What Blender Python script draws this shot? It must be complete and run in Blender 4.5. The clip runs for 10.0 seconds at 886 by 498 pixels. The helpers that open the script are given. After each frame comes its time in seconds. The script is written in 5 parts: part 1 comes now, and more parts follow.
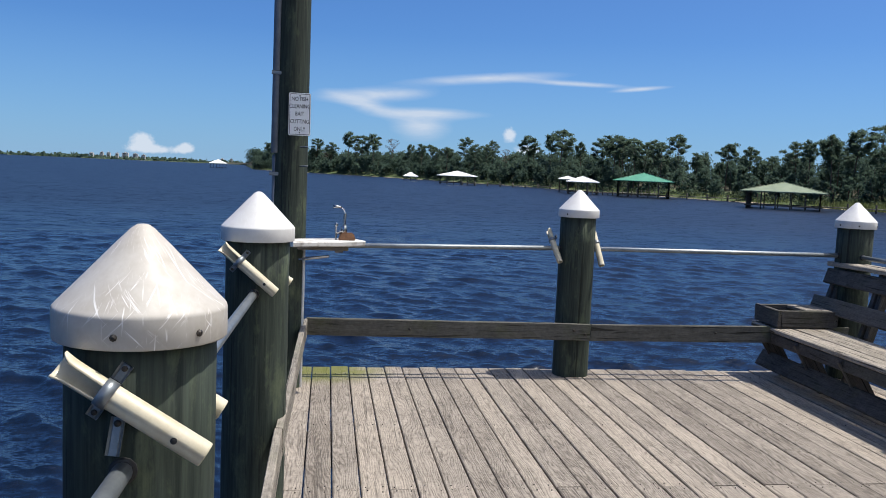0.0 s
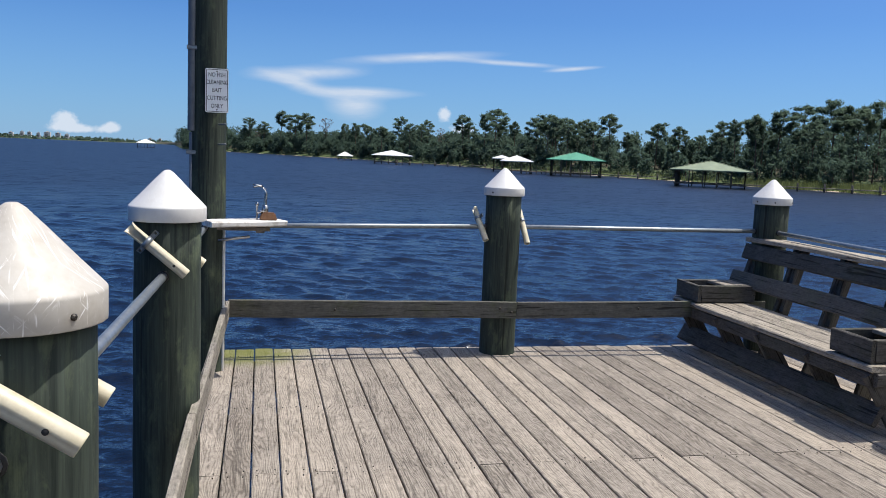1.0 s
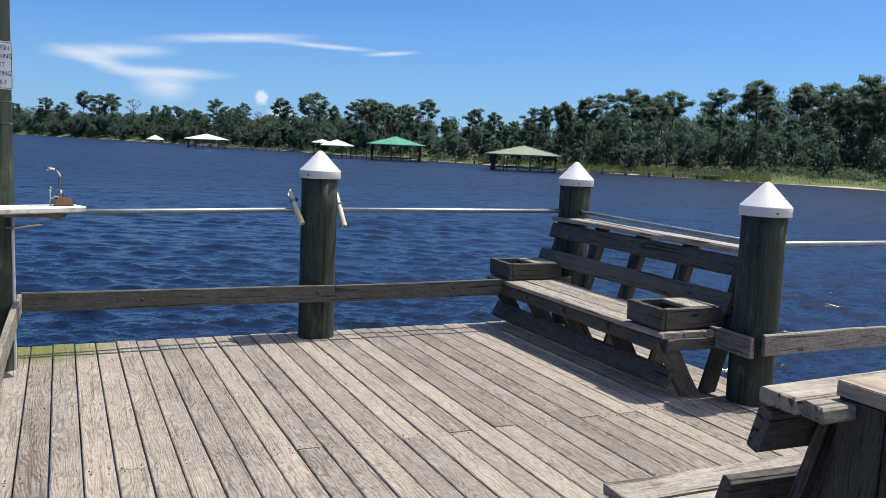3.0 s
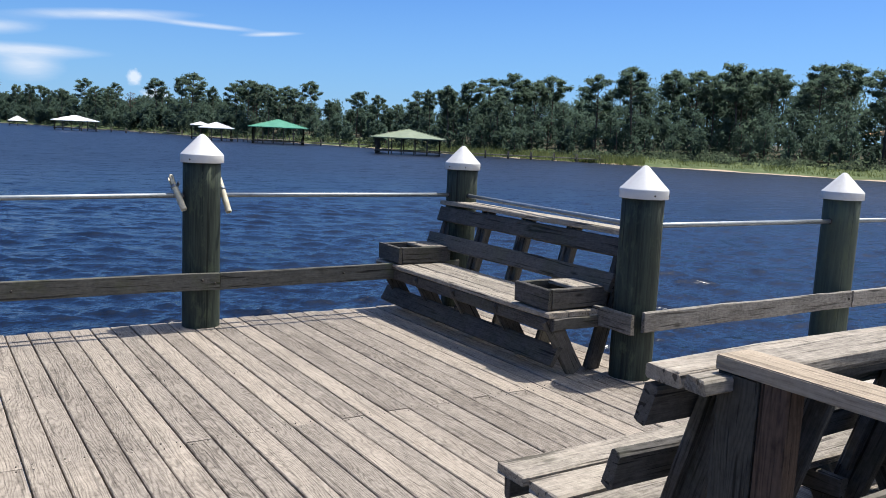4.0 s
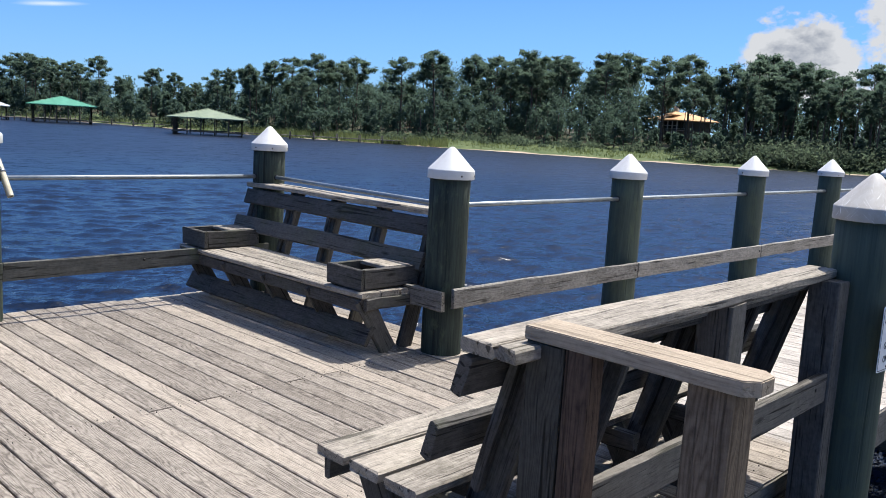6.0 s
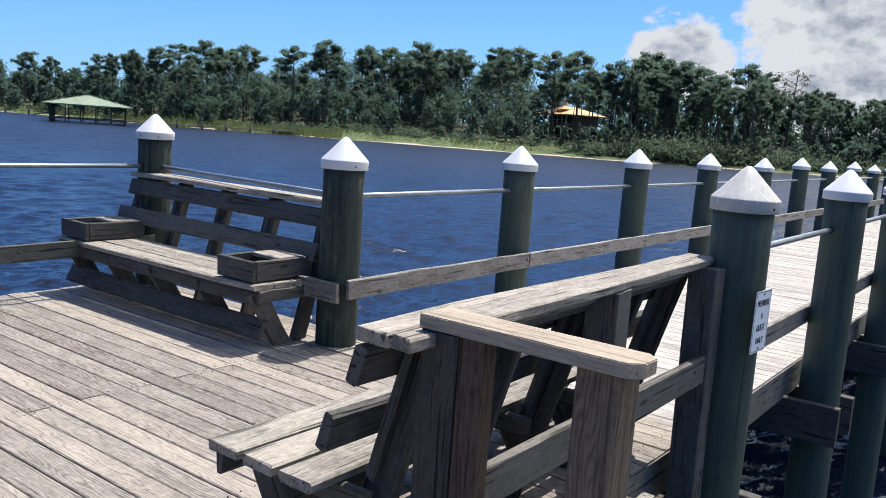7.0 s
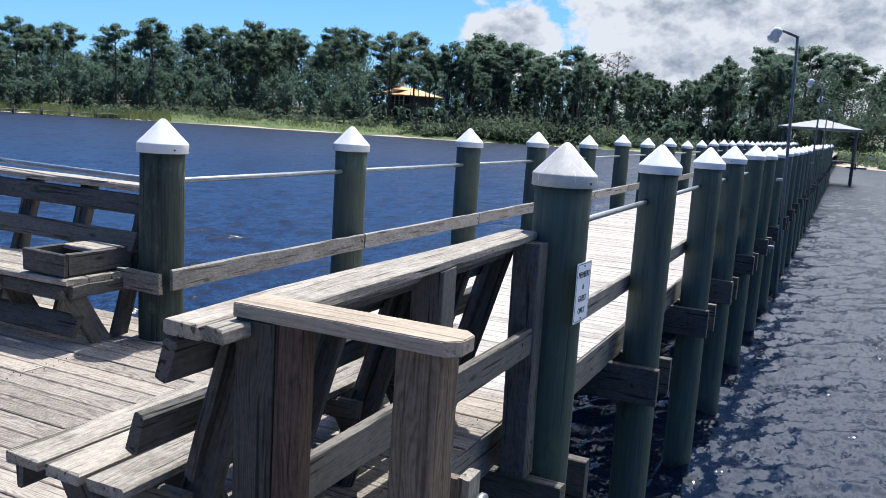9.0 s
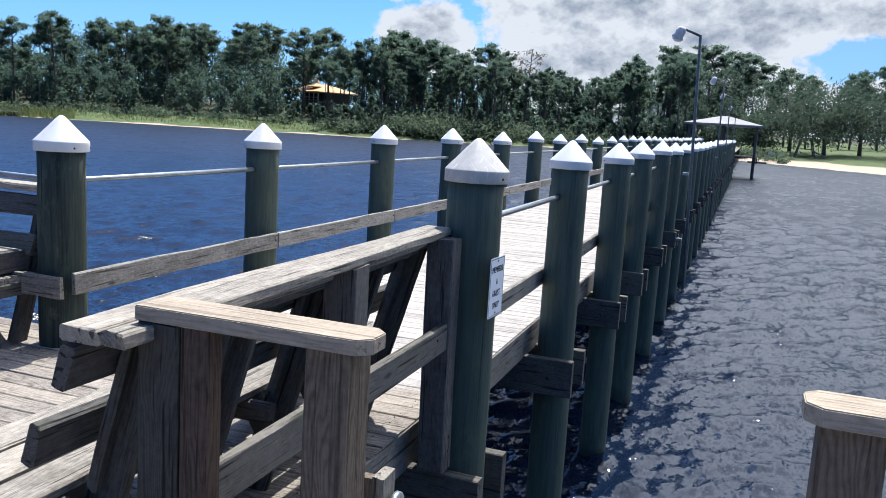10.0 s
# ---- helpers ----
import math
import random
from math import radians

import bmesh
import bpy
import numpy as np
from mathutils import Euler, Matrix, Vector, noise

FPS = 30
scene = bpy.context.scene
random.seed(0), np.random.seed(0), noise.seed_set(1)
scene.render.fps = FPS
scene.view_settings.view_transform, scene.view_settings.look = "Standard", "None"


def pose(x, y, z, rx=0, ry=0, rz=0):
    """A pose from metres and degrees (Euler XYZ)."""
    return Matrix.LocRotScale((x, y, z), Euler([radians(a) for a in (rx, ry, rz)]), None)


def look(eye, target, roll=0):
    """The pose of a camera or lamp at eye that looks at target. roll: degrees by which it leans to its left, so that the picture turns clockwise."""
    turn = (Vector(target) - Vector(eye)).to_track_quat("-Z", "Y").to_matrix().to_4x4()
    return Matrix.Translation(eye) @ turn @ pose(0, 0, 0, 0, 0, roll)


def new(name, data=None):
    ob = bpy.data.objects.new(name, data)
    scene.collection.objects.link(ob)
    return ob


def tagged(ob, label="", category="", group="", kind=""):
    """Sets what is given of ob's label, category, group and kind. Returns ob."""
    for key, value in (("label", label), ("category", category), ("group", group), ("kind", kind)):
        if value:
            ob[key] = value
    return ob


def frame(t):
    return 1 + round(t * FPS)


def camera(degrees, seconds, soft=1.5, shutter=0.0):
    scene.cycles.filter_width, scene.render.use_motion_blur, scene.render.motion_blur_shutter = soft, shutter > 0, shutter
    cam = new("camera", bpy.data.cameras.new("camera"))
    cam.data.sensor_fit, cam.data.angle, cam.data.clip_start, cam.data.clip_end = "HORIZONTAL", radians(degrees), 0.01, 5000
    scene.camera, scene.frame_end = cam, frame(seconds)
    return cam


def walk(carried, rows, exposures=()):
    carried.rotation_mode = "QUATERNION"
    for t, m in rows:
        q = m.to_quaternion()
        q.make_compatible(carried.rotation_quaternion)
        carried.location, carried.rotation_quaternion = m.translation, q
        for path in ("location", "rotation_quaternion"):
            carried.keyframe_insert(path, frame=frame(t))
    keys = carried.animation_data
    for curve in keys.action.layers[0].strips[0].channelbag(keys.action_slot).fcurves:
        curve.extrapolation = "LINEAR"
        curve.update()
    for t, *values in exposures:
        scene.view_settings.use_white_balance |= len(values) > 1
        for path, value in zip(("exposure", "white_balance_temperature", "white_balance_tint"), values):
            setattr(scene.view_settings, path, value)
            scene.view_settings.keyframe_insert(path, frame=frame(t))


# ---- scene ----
cam = camera(56.2, 10.0, soft=0.9)
PATH = [
    (0, (-0.388, 0.3, 1.66), (-0.108, 2.271, 1.477), 2.5),
    (0.5, (-0.334, 0.326, 1.652), (0.036, 2.281, 1.448), 2.6),
    (1, (-0.297, 0.335, 1.653), (0.136, 2.274, 1.428), 2.4),
    (1.5, (-0.279, 0.334, 1.648), (0.223, 2.256, 1.418), 2.3),
    (2, (-0.256, 0.302, 1.642), (0.316, 2.206, 1.423), 2.2),
    (3.5, (-0.253, 0.335, 1.639), (0.719, 2.063, 1.376), 2.8),
    (4, (-0.276, 0.341, 1.643), (0.8, 2.005, 1.373), 2.8),
    (4.5, (-0.277, 0.353, 1.64), (0.895, 1.951, 1.367), 2.9),
    (5, (-0.288, 0.35, 1.642), (0.979, 1.873, 1.368), 3.0),
    (6.5, (-0.305, 0.347, 1.634), (1.207, 1.622, 1.341), 3.7),
    (7, (-0.307, 0.343, 1.631), (1.286, 1.516, 1.339), 4.1),
    (7.5, (-0.295, 0.335, 1.63), (1.347, 1.436, 1.327), 4.1),
    (8, (-0.26, 0.334, 1.628), (1.429, 1.358, 1.314), 4.0),
    (8.5, (-0.226, 0.328, 1.627), (1.51, 1.27, 1.315), 3.7),
    (9, (-0.213, 0.31, 1.626), (1.572, 1.157, 1.315), 3.6),
    (9.5, (-0.199, 0.3, 1.626), (1.631, 1.043, 1.314), 3.6),
    (10, (-0.188, 0.297, 1.623), (1.673, 0.962, 1.317), 3.5),
]
walk(cam, [(t, look(eye, target, roll)) for t, eye, target, roll in PATH], exposures=[(0, 0.36, 6500, 10), (2, 0.46, 6500, 10), (4.5, 0.64, 6450, 10), (7.5, 0.84, 6200, 10), (10, 0.94, 6000, 9)])

# ---- world, sun ----
SUN_DIR = Vector((0.40, 0.02, 1.0)).normalized()
sun_data = bpy.data.lights.new("sun", "SUN")
sun_data.energy, sun_data.angle, sun_data.color = 4.3, radians(0.5), (1.0, 0.955, 0.88)
sun = new("sun", sun_data)
sun.matrix_world = look((0, 0, 60), Vector((0, 0, 60)) - SUN_DIR)


class Nodes:
    """Short hand for node trees."""

    def __init__(self, tree):
        self.t = tree
        tree.nodes.clear()

    def add(self, kind, **props):
        n = self.t.nodes.new(kind)
        for k, v in props.items():
            if k == "operation":
                n.operation = v
            elif k == "blend":
                n.blend_type = v
            elif k == "data":
                n.data_type = v
            elif k == "feature":
                n.feature = v
            elif k == "clamp":
                n.use_clamp = v
        return n

    def put(self, socket, value):
        if hasattr(value, "is_output"):
            self.t.links.new(value, socket)
        else:
            socket.default_value = value

    def math(self, op, a, b=0.0, c=0.0, clamp=False):
        n = self.add("ShaderNodeMath", operation=op, clamp=clamp)
        for s, v in zip(n.inputs, (a, b, c)):
            self.put(s, v)
        return n.outputs[0]

    def noise(self, vec, scale, detail=4.0, rough=0.55, dist=0.0):
        n = self.add("ShaderNodeTexNoise")
        self.put(n.inputs["Vector"], vec)
        self.put(n.inputs["Scale"], scale)
        n.inputs["Detail"].default_value, n.inputs["Roughness"].default_value = detail, rough
        n.inputs["Distortion"].default_value = dist
        return n.outputs["Fac"]

    def mapped(self, vec, scale=(1, 1, 1), loc=(0, 0, 0), rot=(0, 0, 0)):
        n = self.add("ShaderNodeMapping")
        self.put(n.inputs["Vector"], vec)
        self.put(n.inputs["Location"], loc)
        n.inputs["Rotation"].default_value, n.inputs["Scale"].default_value = rot, scale
        return n.outputs[0]

    def ramp(self, fac, lo, hi, a=0.0, b=1.0):
        n = self.add("ShaderNodeMapRange")
        for s, v in zip(n.inputs, (fac, lo, hi, a, b)):
            self.put(s, v)
        return n.outputs[0]

    def mix(self, fac, a, b, blend="MIX"):
        n = self.add("ShaderNodeMix", data="RGBA", blend=blend)
        self.put(n.inputs[0], fac)
        for s, v in zip(n.inputs[6:8], (a, b)):
            self.put(s, (*v, 1.0) if isinstance(v, tuple) and len(v) == 3 else v)
        return n.outputs[2]

    def vec(self, x, y, z=0.0):
        n = self.add("ShaderNodeCombineXYZ")
        for s, v in zip(n.inputs, (x, y, z)):
            self.put(s, v)
        return n.outputs[0]


def make_world():
    world = bpy.data.worlds.new("sky")
    scene.world = world
    world.use_nodes = True
    n = Nodes(world.node_tree)
    sky = n.add("ShaderNodeTexSky")
    sky.sky_type, sky.sun_disc = "NISHITA", False
    sky.sun_elevation, sky.sun_rotation = math.asin(SUN_DIR.z), math.atan2(SUN_DIR.x, SUN_DIR.y)
    sky.altitude, sky.air_density, sky.dust_density, sky.ozone_density = 0, 1.0, 0.0, 6.0
    co = n.add("ShaderNodeTexCoord").outputs["Generated"]
    sep = n.add("ShaderNodeSeparateXYZ")
    n.put(sep.inputs[0], co)
    x, y, z = sep.outputs
    az = n.math("MULTIPLY", n.math("ARCTAN2", x, y), 57.2958)
    el = n.math("MULTIPLY", n.math("ARCSINE", z), 57.2958)

    def blob(a0, e0, sa, se, slope=0.0):
        u = n.math("DIVIDE", n.math("SUBTRACT", az, a0), sa)
        lean = n.math("MULTIPLY", n.math("SUBTRACT", az, a0), slope)
        v = n.math("DIVIDE", n.math("SUBTRACT", n.math("SUBTRACT", el, e0), lean), se)
        r = n.math("ADD", n.math("MULTIPLY", u, u), n.math("MULTIPLY", v, v))
        return n.math("EXPONENT", n.math("MULTIPLY", r, -1.0))

    def total(items):
        out = items[0]
        for i in items[1:]:
            out = n.math("ADD", out, i)
        return out

    ae = n.vec(az, el)
    # thin ice cloud
    streak = n.noise(n.mapped(ae, (0.35, 1.6, 1), rot=(0, 0, -0.15)), 1.0, 6, 0.6, 0.6)
    ice = total([blob(3.0, 5.05, 3.4, 0.42, 0.08), blob(10.5, 6.45, 4.5, 0.30, 0.08), blob(16.5, 6.3, 3.0, 0.16, -0.03),
                 blob(6.6, 3.95, 3.2, 0.34, 0.02), blob(2.2, 4.4, 2.0, 0.4, -0.25), blob(20.8, 6.05, 1.6, 0.13, 0.1), blob(6.2, 3.0, 1.6, 0.8)])
    ice = n.ramp(n.math("MULTIPLY", ice, n.math("ADD", 0.35, streak)), 0.12, 0.95, 0.0, 0.82)
    # heaped cloud

    def heaps(loc):
        """Rounded heads on heads, as a heaped cloud has."""
        wob = n.noise(n.mapped(ae, (0.5, 0.7, 1), loc=loc), 1.0, 4, 0.6)
        at = n.add("ShaderNodeVectorMath", operation="ADD")
        n.put(at.inputs[0], n.mapped(ae, (0.30, 0.46, 1), loc=loc))
        n.put(at.inputs[1], n.vec(n.math("MULTIPLY", wob, 0.7), n.math("MULTIPLY", wob, 0.5)))
        v = n.add("ShaderNodeTexVoronoi", feature="SMOOTH_F1")
        n.put(v.inputs["Vector"], at.outputs[0])
        v.inputs["Scale"].default_value, v.inputs["Detail"].default_value, v.inputs["Roughness"].default_value = 1.0, 4.0, 0.55
        v.inputs["Smoothness"].default_value = 0.25
        v.normalize = True
        return n.math("SUBTRACT", 0.95, n.math("MULTIPLY", v.outputs["Distance"], 0.9))

    puff = heaps((0.3, 0.2, 0))
    fine = n.noise(n.mapped(ae, (1.6, 1.9, 1)), 1.0, 6, 0.6)
    small = total([blob(12.3, 2.75, 0.5, 0.6), blob(13.6, 1.75, 0.9, 0.4), blob(-12.0, 1.3, 0.8, 0.55), blob(-9.3, 0.9, 0.55, 0.4), blob(-11.4, 0.7, 1.8, 0.3)])
    curl = n.noise(n.mapped(ae, (2.6, 3.0, 1), loc=(0.4, 0.1, 0)), 1.0, 6, 0.62, 0.3)
    small = n.ramp(n.math("SUBTRACT", small, n.math("MULTIPLY", n.math("SUBTRACT", 1.0, curl), 0.75)), 0.0, 0.45, 0.0, 0.75)
    left = n.ramp(az, 69.0, 76.0)
    tuft = n.math("MULTIPLY", blob(68.5, 5.2, 3.3, 2.3, -0.1), 1.5)
    gap = n.math("MULTIPLY", blob(95.6, 5.0, 3.0, 1.5), 1.1)
    rise = n.math("MULTIPLY", n.math("MAXIMUM", n.math("SUBTRACT", az, 70.5), 0.0), 2.2)
    top = n.ramp(n.math("SUBTRACT", el, rise), 9.0, 6.5)
    low = n.ramp(el, -1.0, 4.5, 0.92, 1.0)
    bank = n.math("MULTIPLY", n.math("MULTIPLY", left, top), low)
    west = n.ramp(az, 179.0, 150.0)
    bank = n.math("MULTIPLY", bank, west)
    bank = n.math("SUBTRACT", n.math("MAXIMUM", bank, tuft), gap)
    shape = n.math("ADD", puff, n.math("MULTIPLY", n.math("SUBTRACT", fine, 0.5), 0.16))
    heap = n.ramp(n.math("ADD", shape, n.math("MULTIPLY", bank, 0.50)), 0.86, 0.95)
    heap = n.math("MULTIPLY", heap, n.ramp(bank, 0.02, 0.2))
    over = heaps((0.37, 0.42, 0))
    broad = n.noise(n.mapped(ae, (0.12, 0.30, 1), loc=(2.3, 0.7, 0)), 1.0, 3, 0.5)
    shade = n.math('ADD', n.math('MULTIPLY', n.math('SUBTRACT', over, puff), 1.1), n.math('MULTIPLY', n.math('SUBTRACT', broad, 0.5), 0.45))
    # thick middles and feet are greyer than the rims
    thick = n.ramp(n.math("ADD", shape, n.math("MULTIPLY", bank, 0.50)), 0.90, 1.30, -0.12, 0.16)
    shade = n.math("ADD", shade, thick)
    shade = n.ramp(n.math("ADD", shade, n.math("MULTIPLY", n.math("SUBTRACT", fine, 0.5), 0.10)), -0.02, 0.24)
    shade = n.math("MULTIPLY", shade, n.ramp(el, 10.0, 22.0, 1.0, 0.35))
    white = n.mix(shade, (0.425, 0.432, 0.445), (0.135, 0.160, 0.205))
    # the heaps stand brighter towards the sun
    white = n.mix(1.0, white, n.vec(*([n.ramp(el, 10.0, 26.0, 1.0, 2.8)] * 3)), "MULTIPLY")
    blue = n.mix(1.0, sky.outputs[0], (0.036, 0.057, 0.085), "MULTIPLY")
    blue = n.mix(n.ramp(az, 72.0, 95.0, 0.0, 0.45), blue, (0.17, 0.26, 0.36))
    blue = n.mix(n.math("MULTIPLY", n.ramp(el, 9.0, 0.0, 0.0, 0.6), n.ramp(az, 80.0, 60.0)), blue, (0.175, 0.335, 0.58))
    toward = n.add("ShaderNodeVectorMath", operation="DOT_PRODUCT")
    n.put(toward.inputs[0], co)
    toward.inputs[1].default_value = SUN_DIR
    glow = n.math("EXPONENT", n.math("MULTIPLY", n.math("SUBTRACT", toward.outputs["Value"], 1.0), 6.0))
    blue = n.mix(1.0, blue, n.mix(glow, (0.0, 0.0, 0.0), (0.62, 0.65, 0.68)), "ADD")
    col = n.mix(ice, blue, (0.50, 0.56, 0.65))
    col = n.mix(small, col, (0.60, 0.64, 0.70))
    col = n.mix(heap, col, white)
    back = n.add("ShaderNodeBackground")
    n.put(back.inputs[0], col)
    back.inputs[1].default_value = 1.0
    out = n.add("ShaderNodeOutputWorld")
    n.put(out.inputs[0], back.outputs[0])


make_world()

# ---- materials ----


def material(name, base=None, rough=0.6, metal=0.0, spec=0.5):
    """A node material: returns it, its Nodes, its shader."""
    m = bpy.data.materials.new(name)
    m.use_nodes = True
    n = Nodes(m.node_tree)
    b = n.add("ShaderNodeBsdfPrincipled")
    out = n.add("ShaderNodeOutputMaterial")
    n.put(out.inputs[0], b.outputs[0])
    if base:
        b.inputs["Base Color"].default_value = (*base, 1)
    b.inputs["Roughness"].default_value, b.inputs["Metallic"].default_value = rough, metal
    b.inputs["Specular IOR Level"].default_value = spec
    return m, n, b


def bump(n, b, height, strength, distance):
    k = n.add("ShaderNodeBump")
    n.put(k.inputs["Height"], height)
    k.inputs["Strength"].default_value, k.inputs["Distance"].default_value = strength, distance
    n.put(b.inputs["Normal"], k.outputs[0])


def wood(name, light, dark, green=0.0, bold=0.15, cracks=1.0, algae=False):
    """Weathered boards: the grain runs along the piece's own x."""
    m, n, b = material(name, rough=0.85, spec=0.2)
    rnd = n.add("ShaderNodeObjectInfo").outputs["Random"]
    co = n.add("ShaderNodeTexCoord").outputs["Object"]
    off = n.vec(n.math("MULTIPLY", rnd, 37.0), n.math("MULTIPLY", rnd, 13.0), n.math("MULTIPLY", rnd, 7.0))
    at = n.add("ShaderNodeVectorMath", operation="ADD")
    n.put(at.inputs[0], co)
    n.put(at.inputs[1], off)
    at = at.outputs[0]
    sep = n.add("ShaderNodeSeparateXYZ")
    n.put(sep.inputs[0], at)
    # growth rings, cut into long flames
    warp = n.noise(n.mapped(at, (1.3, 7, 7)), 1.0, 3, 0.5)
    ring = n.math("ADD", n.math("MULTIPLY", sep.outputs[1], 60.0), n.math("ADD", n.math("MULTIPLY", warp, 15.0), n.math("MULTIPLY", sep.outputs[2], 50.0)))
    ring = n.math("ABSOLUTE", n.math("SINE", n.math("MULTIPLY", ring, 3.1416)))
    fibre = n.noise(n.mapped(at, (16, 260, 260)), 1.0, 3, 0.6)
    streak = n.noise(n.mapped(at, (5, 60, 60), loc=(0, 5, 2)), 1.0, 5, 0.65)
    blotch = n.noise(n.mapped(at, (1.0, 1.6, 1.6)), 3.2, 6, 0.68)
    speck = n.noise(at, 34.0, 4, 0.7)
    fac = n.math("ADD", n.math("MULTIPLY", n.math("SUBTRACT", ring, 0.6), bold), n.math("MULTIPLY", n.math("SUBTRACT", fibre, 0.5), 0.7))
    fac = n.math("ADD", fac, n.math("MULTIPLY", n.math("SUBTRACT", streak, 0.5), 0.65))
    fac = n.math("ADD", fac, n.math("MULTIPLY", n.math("SUBTRACT", blotch, 0.5), 0.85))
    fac = n.math("ADD", fac, n.math("MULTIPLY", n.math("SUBTRACT", speck, 0.5), 0.9))
    fac = n.math("ADD", fac, n.math("MULTIPLY", n.math("SUBTRACT", rnd, 0.5), 0.38))
    fac = n.ramp(fac, -0.42, 0.58)
    col = n.mix(fac, dark, light)
    tan = n.ramp(n.math("ADD", n.math("MULTIPLY", rnd, 0.5), n.math("MULTIPLY", blotch, 0.6)), 0.5, 0.95, 0.0, 0.28)
    col = n.mix(tan, col, n.mix(fac, tuple(v * k for v, k in zip(dark, (1.2, 1.0, 0.78))), tuple(v * k for v, k in zip(light, (1.06, 0.96, 0.82)))))
    # long splits, short checks, knots
    split = n.ramp(n.noise(n.mapped(at, (1.6, 46, 46)), 1.0, 2, 0.5, 0.2), 0.33, 0.40)
    check = n.ramp(n.noise(n.mapped(at, (4, 130, 130), loc=(7, 0, 3)), 1.0, 3, 0.6), 0.29, 0.38)
    vor = n.add("ShaderNodeTexVoronoi")
    n.put(vor.inputs["Vector"], n.mapped(at, (2.2, 7.5, 7.5)))
    vor.inputs["Scale"].default_value = 1.0
    knot = n.ramp(vor.outputs["Distance"], 0.04, 0.13)
    cr = n.math("MULTIPLY", n.math("MULTIPLY", split, check), knot)
    col = n.mix(n.ramp(cr, 0.0, 1.0, 0.8 * cracks, 0.0), col, tuple(0.25 * v for v in dark))
    if green:
        moss = n.ramp(n.noise(at, 3.1, 5, 0.6), 0.52, 0.72, 0.0, green)
        col = n.mix(moss, col, (0.09, 0.105, 0.04))
    if algae:
        # green growth in the damp corner of the deck
        pos = n.add("ShaderNodeSeparateXYZ")
        place = n.add("ShaderNodeNewGeometry").outputs["Position"]
        n.put(pos.inputs[0], place)
        near = n.math("MULTIPLY", n.ramp(pos.outputs[0], 0.55, -0.25), n.ramp(pos.outputs[1], 6.35, 6.95))
        grow = n.ramp(n.math("MULTIPLY", near, n.math("ADD", 0.3, n.noise(place, 6.0, 5, 0.65))), 0.30, 0.75, 0.0, 0.8)
        col = n.mix(grow, col, (0.12, 0.13, 0.02))
    n.put(b.inputs["Base Color"], col)
    h = n.math("ADD", n.math("MULTIPLY", fibre, 0.4), n.math("ADD", n.math("MULTIPLY", cr, 1.2), n.math("MULTIPLY", streak, 0.6)))
    bump(n, b, h, 0.7, 0.004)
    return m


DECK_WOOD = wood("weathered_deck_boards", (0.398, 0.350, 0.296), (0.112, 0.094, 0.078), bold=0.42, cracks=0.4, algae=True)
WALK_WOOD = wood("bleached_walkway_boards", (0.55, 0.505, 0.455), (0.22, 0.195, 0.170), bold=0.3, cracks=0.5)
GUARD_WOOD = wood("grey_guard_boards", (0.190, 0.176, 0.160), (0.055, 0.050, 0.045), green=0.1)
WALK_RAIL = wood("pale_rail_boards", (0.50, 0.465, 0.415), (0.13, 0.118, 0.102), green=0.1)
# mossy rail wood darkened in colour for boards whose near face is shaded
SHADE_RAIL = wood("shaded_mossy_rail_boards", (0.145, 0.143, 0.130), (0.036, 0.036, 0.032), green=0.6)
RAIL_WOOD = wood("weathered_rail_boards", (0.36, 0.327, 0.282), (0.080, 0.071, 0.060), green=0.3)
# one bench wood in two tones: dark for shaded boards, pale for sunlit
BENCH_WOOD = wood("shaded_bench_boards", (0.150, 0.140, 0.128), (0.040, 0.037, 0.034), green=0.2)
SEAT_WOOD = wood("sunlit_pale_boards", (0.50, 0.445, 0.37), (0.13, 0.112, 0.092), green=0.1)
# one tan lumber: lightened for the sunlit caps, darkened for the shaded newels
PALE_WOOD = wood("sunlit_tan_board", (0.44, 0.370, 0.285), (0.19, 0.150, 0.110), bold=0.3, cracks=0.4)
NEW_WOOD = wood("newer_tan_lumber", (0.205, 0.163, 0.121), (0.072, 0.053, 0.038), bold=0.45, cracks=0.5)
OLD_POST = wood("dark_corner_post", (0.086, 0.082, 0.071), (0.028, 0.027, 0.023), bold=0.35)
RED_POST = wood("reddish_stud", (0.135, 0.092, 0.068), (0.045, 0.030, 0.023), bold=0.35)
BEAM_WOOD = wood("dark_beam_timber", (0.17, 0.155, 0.135), (0.05, 0.045, 0.04), green=0.2)


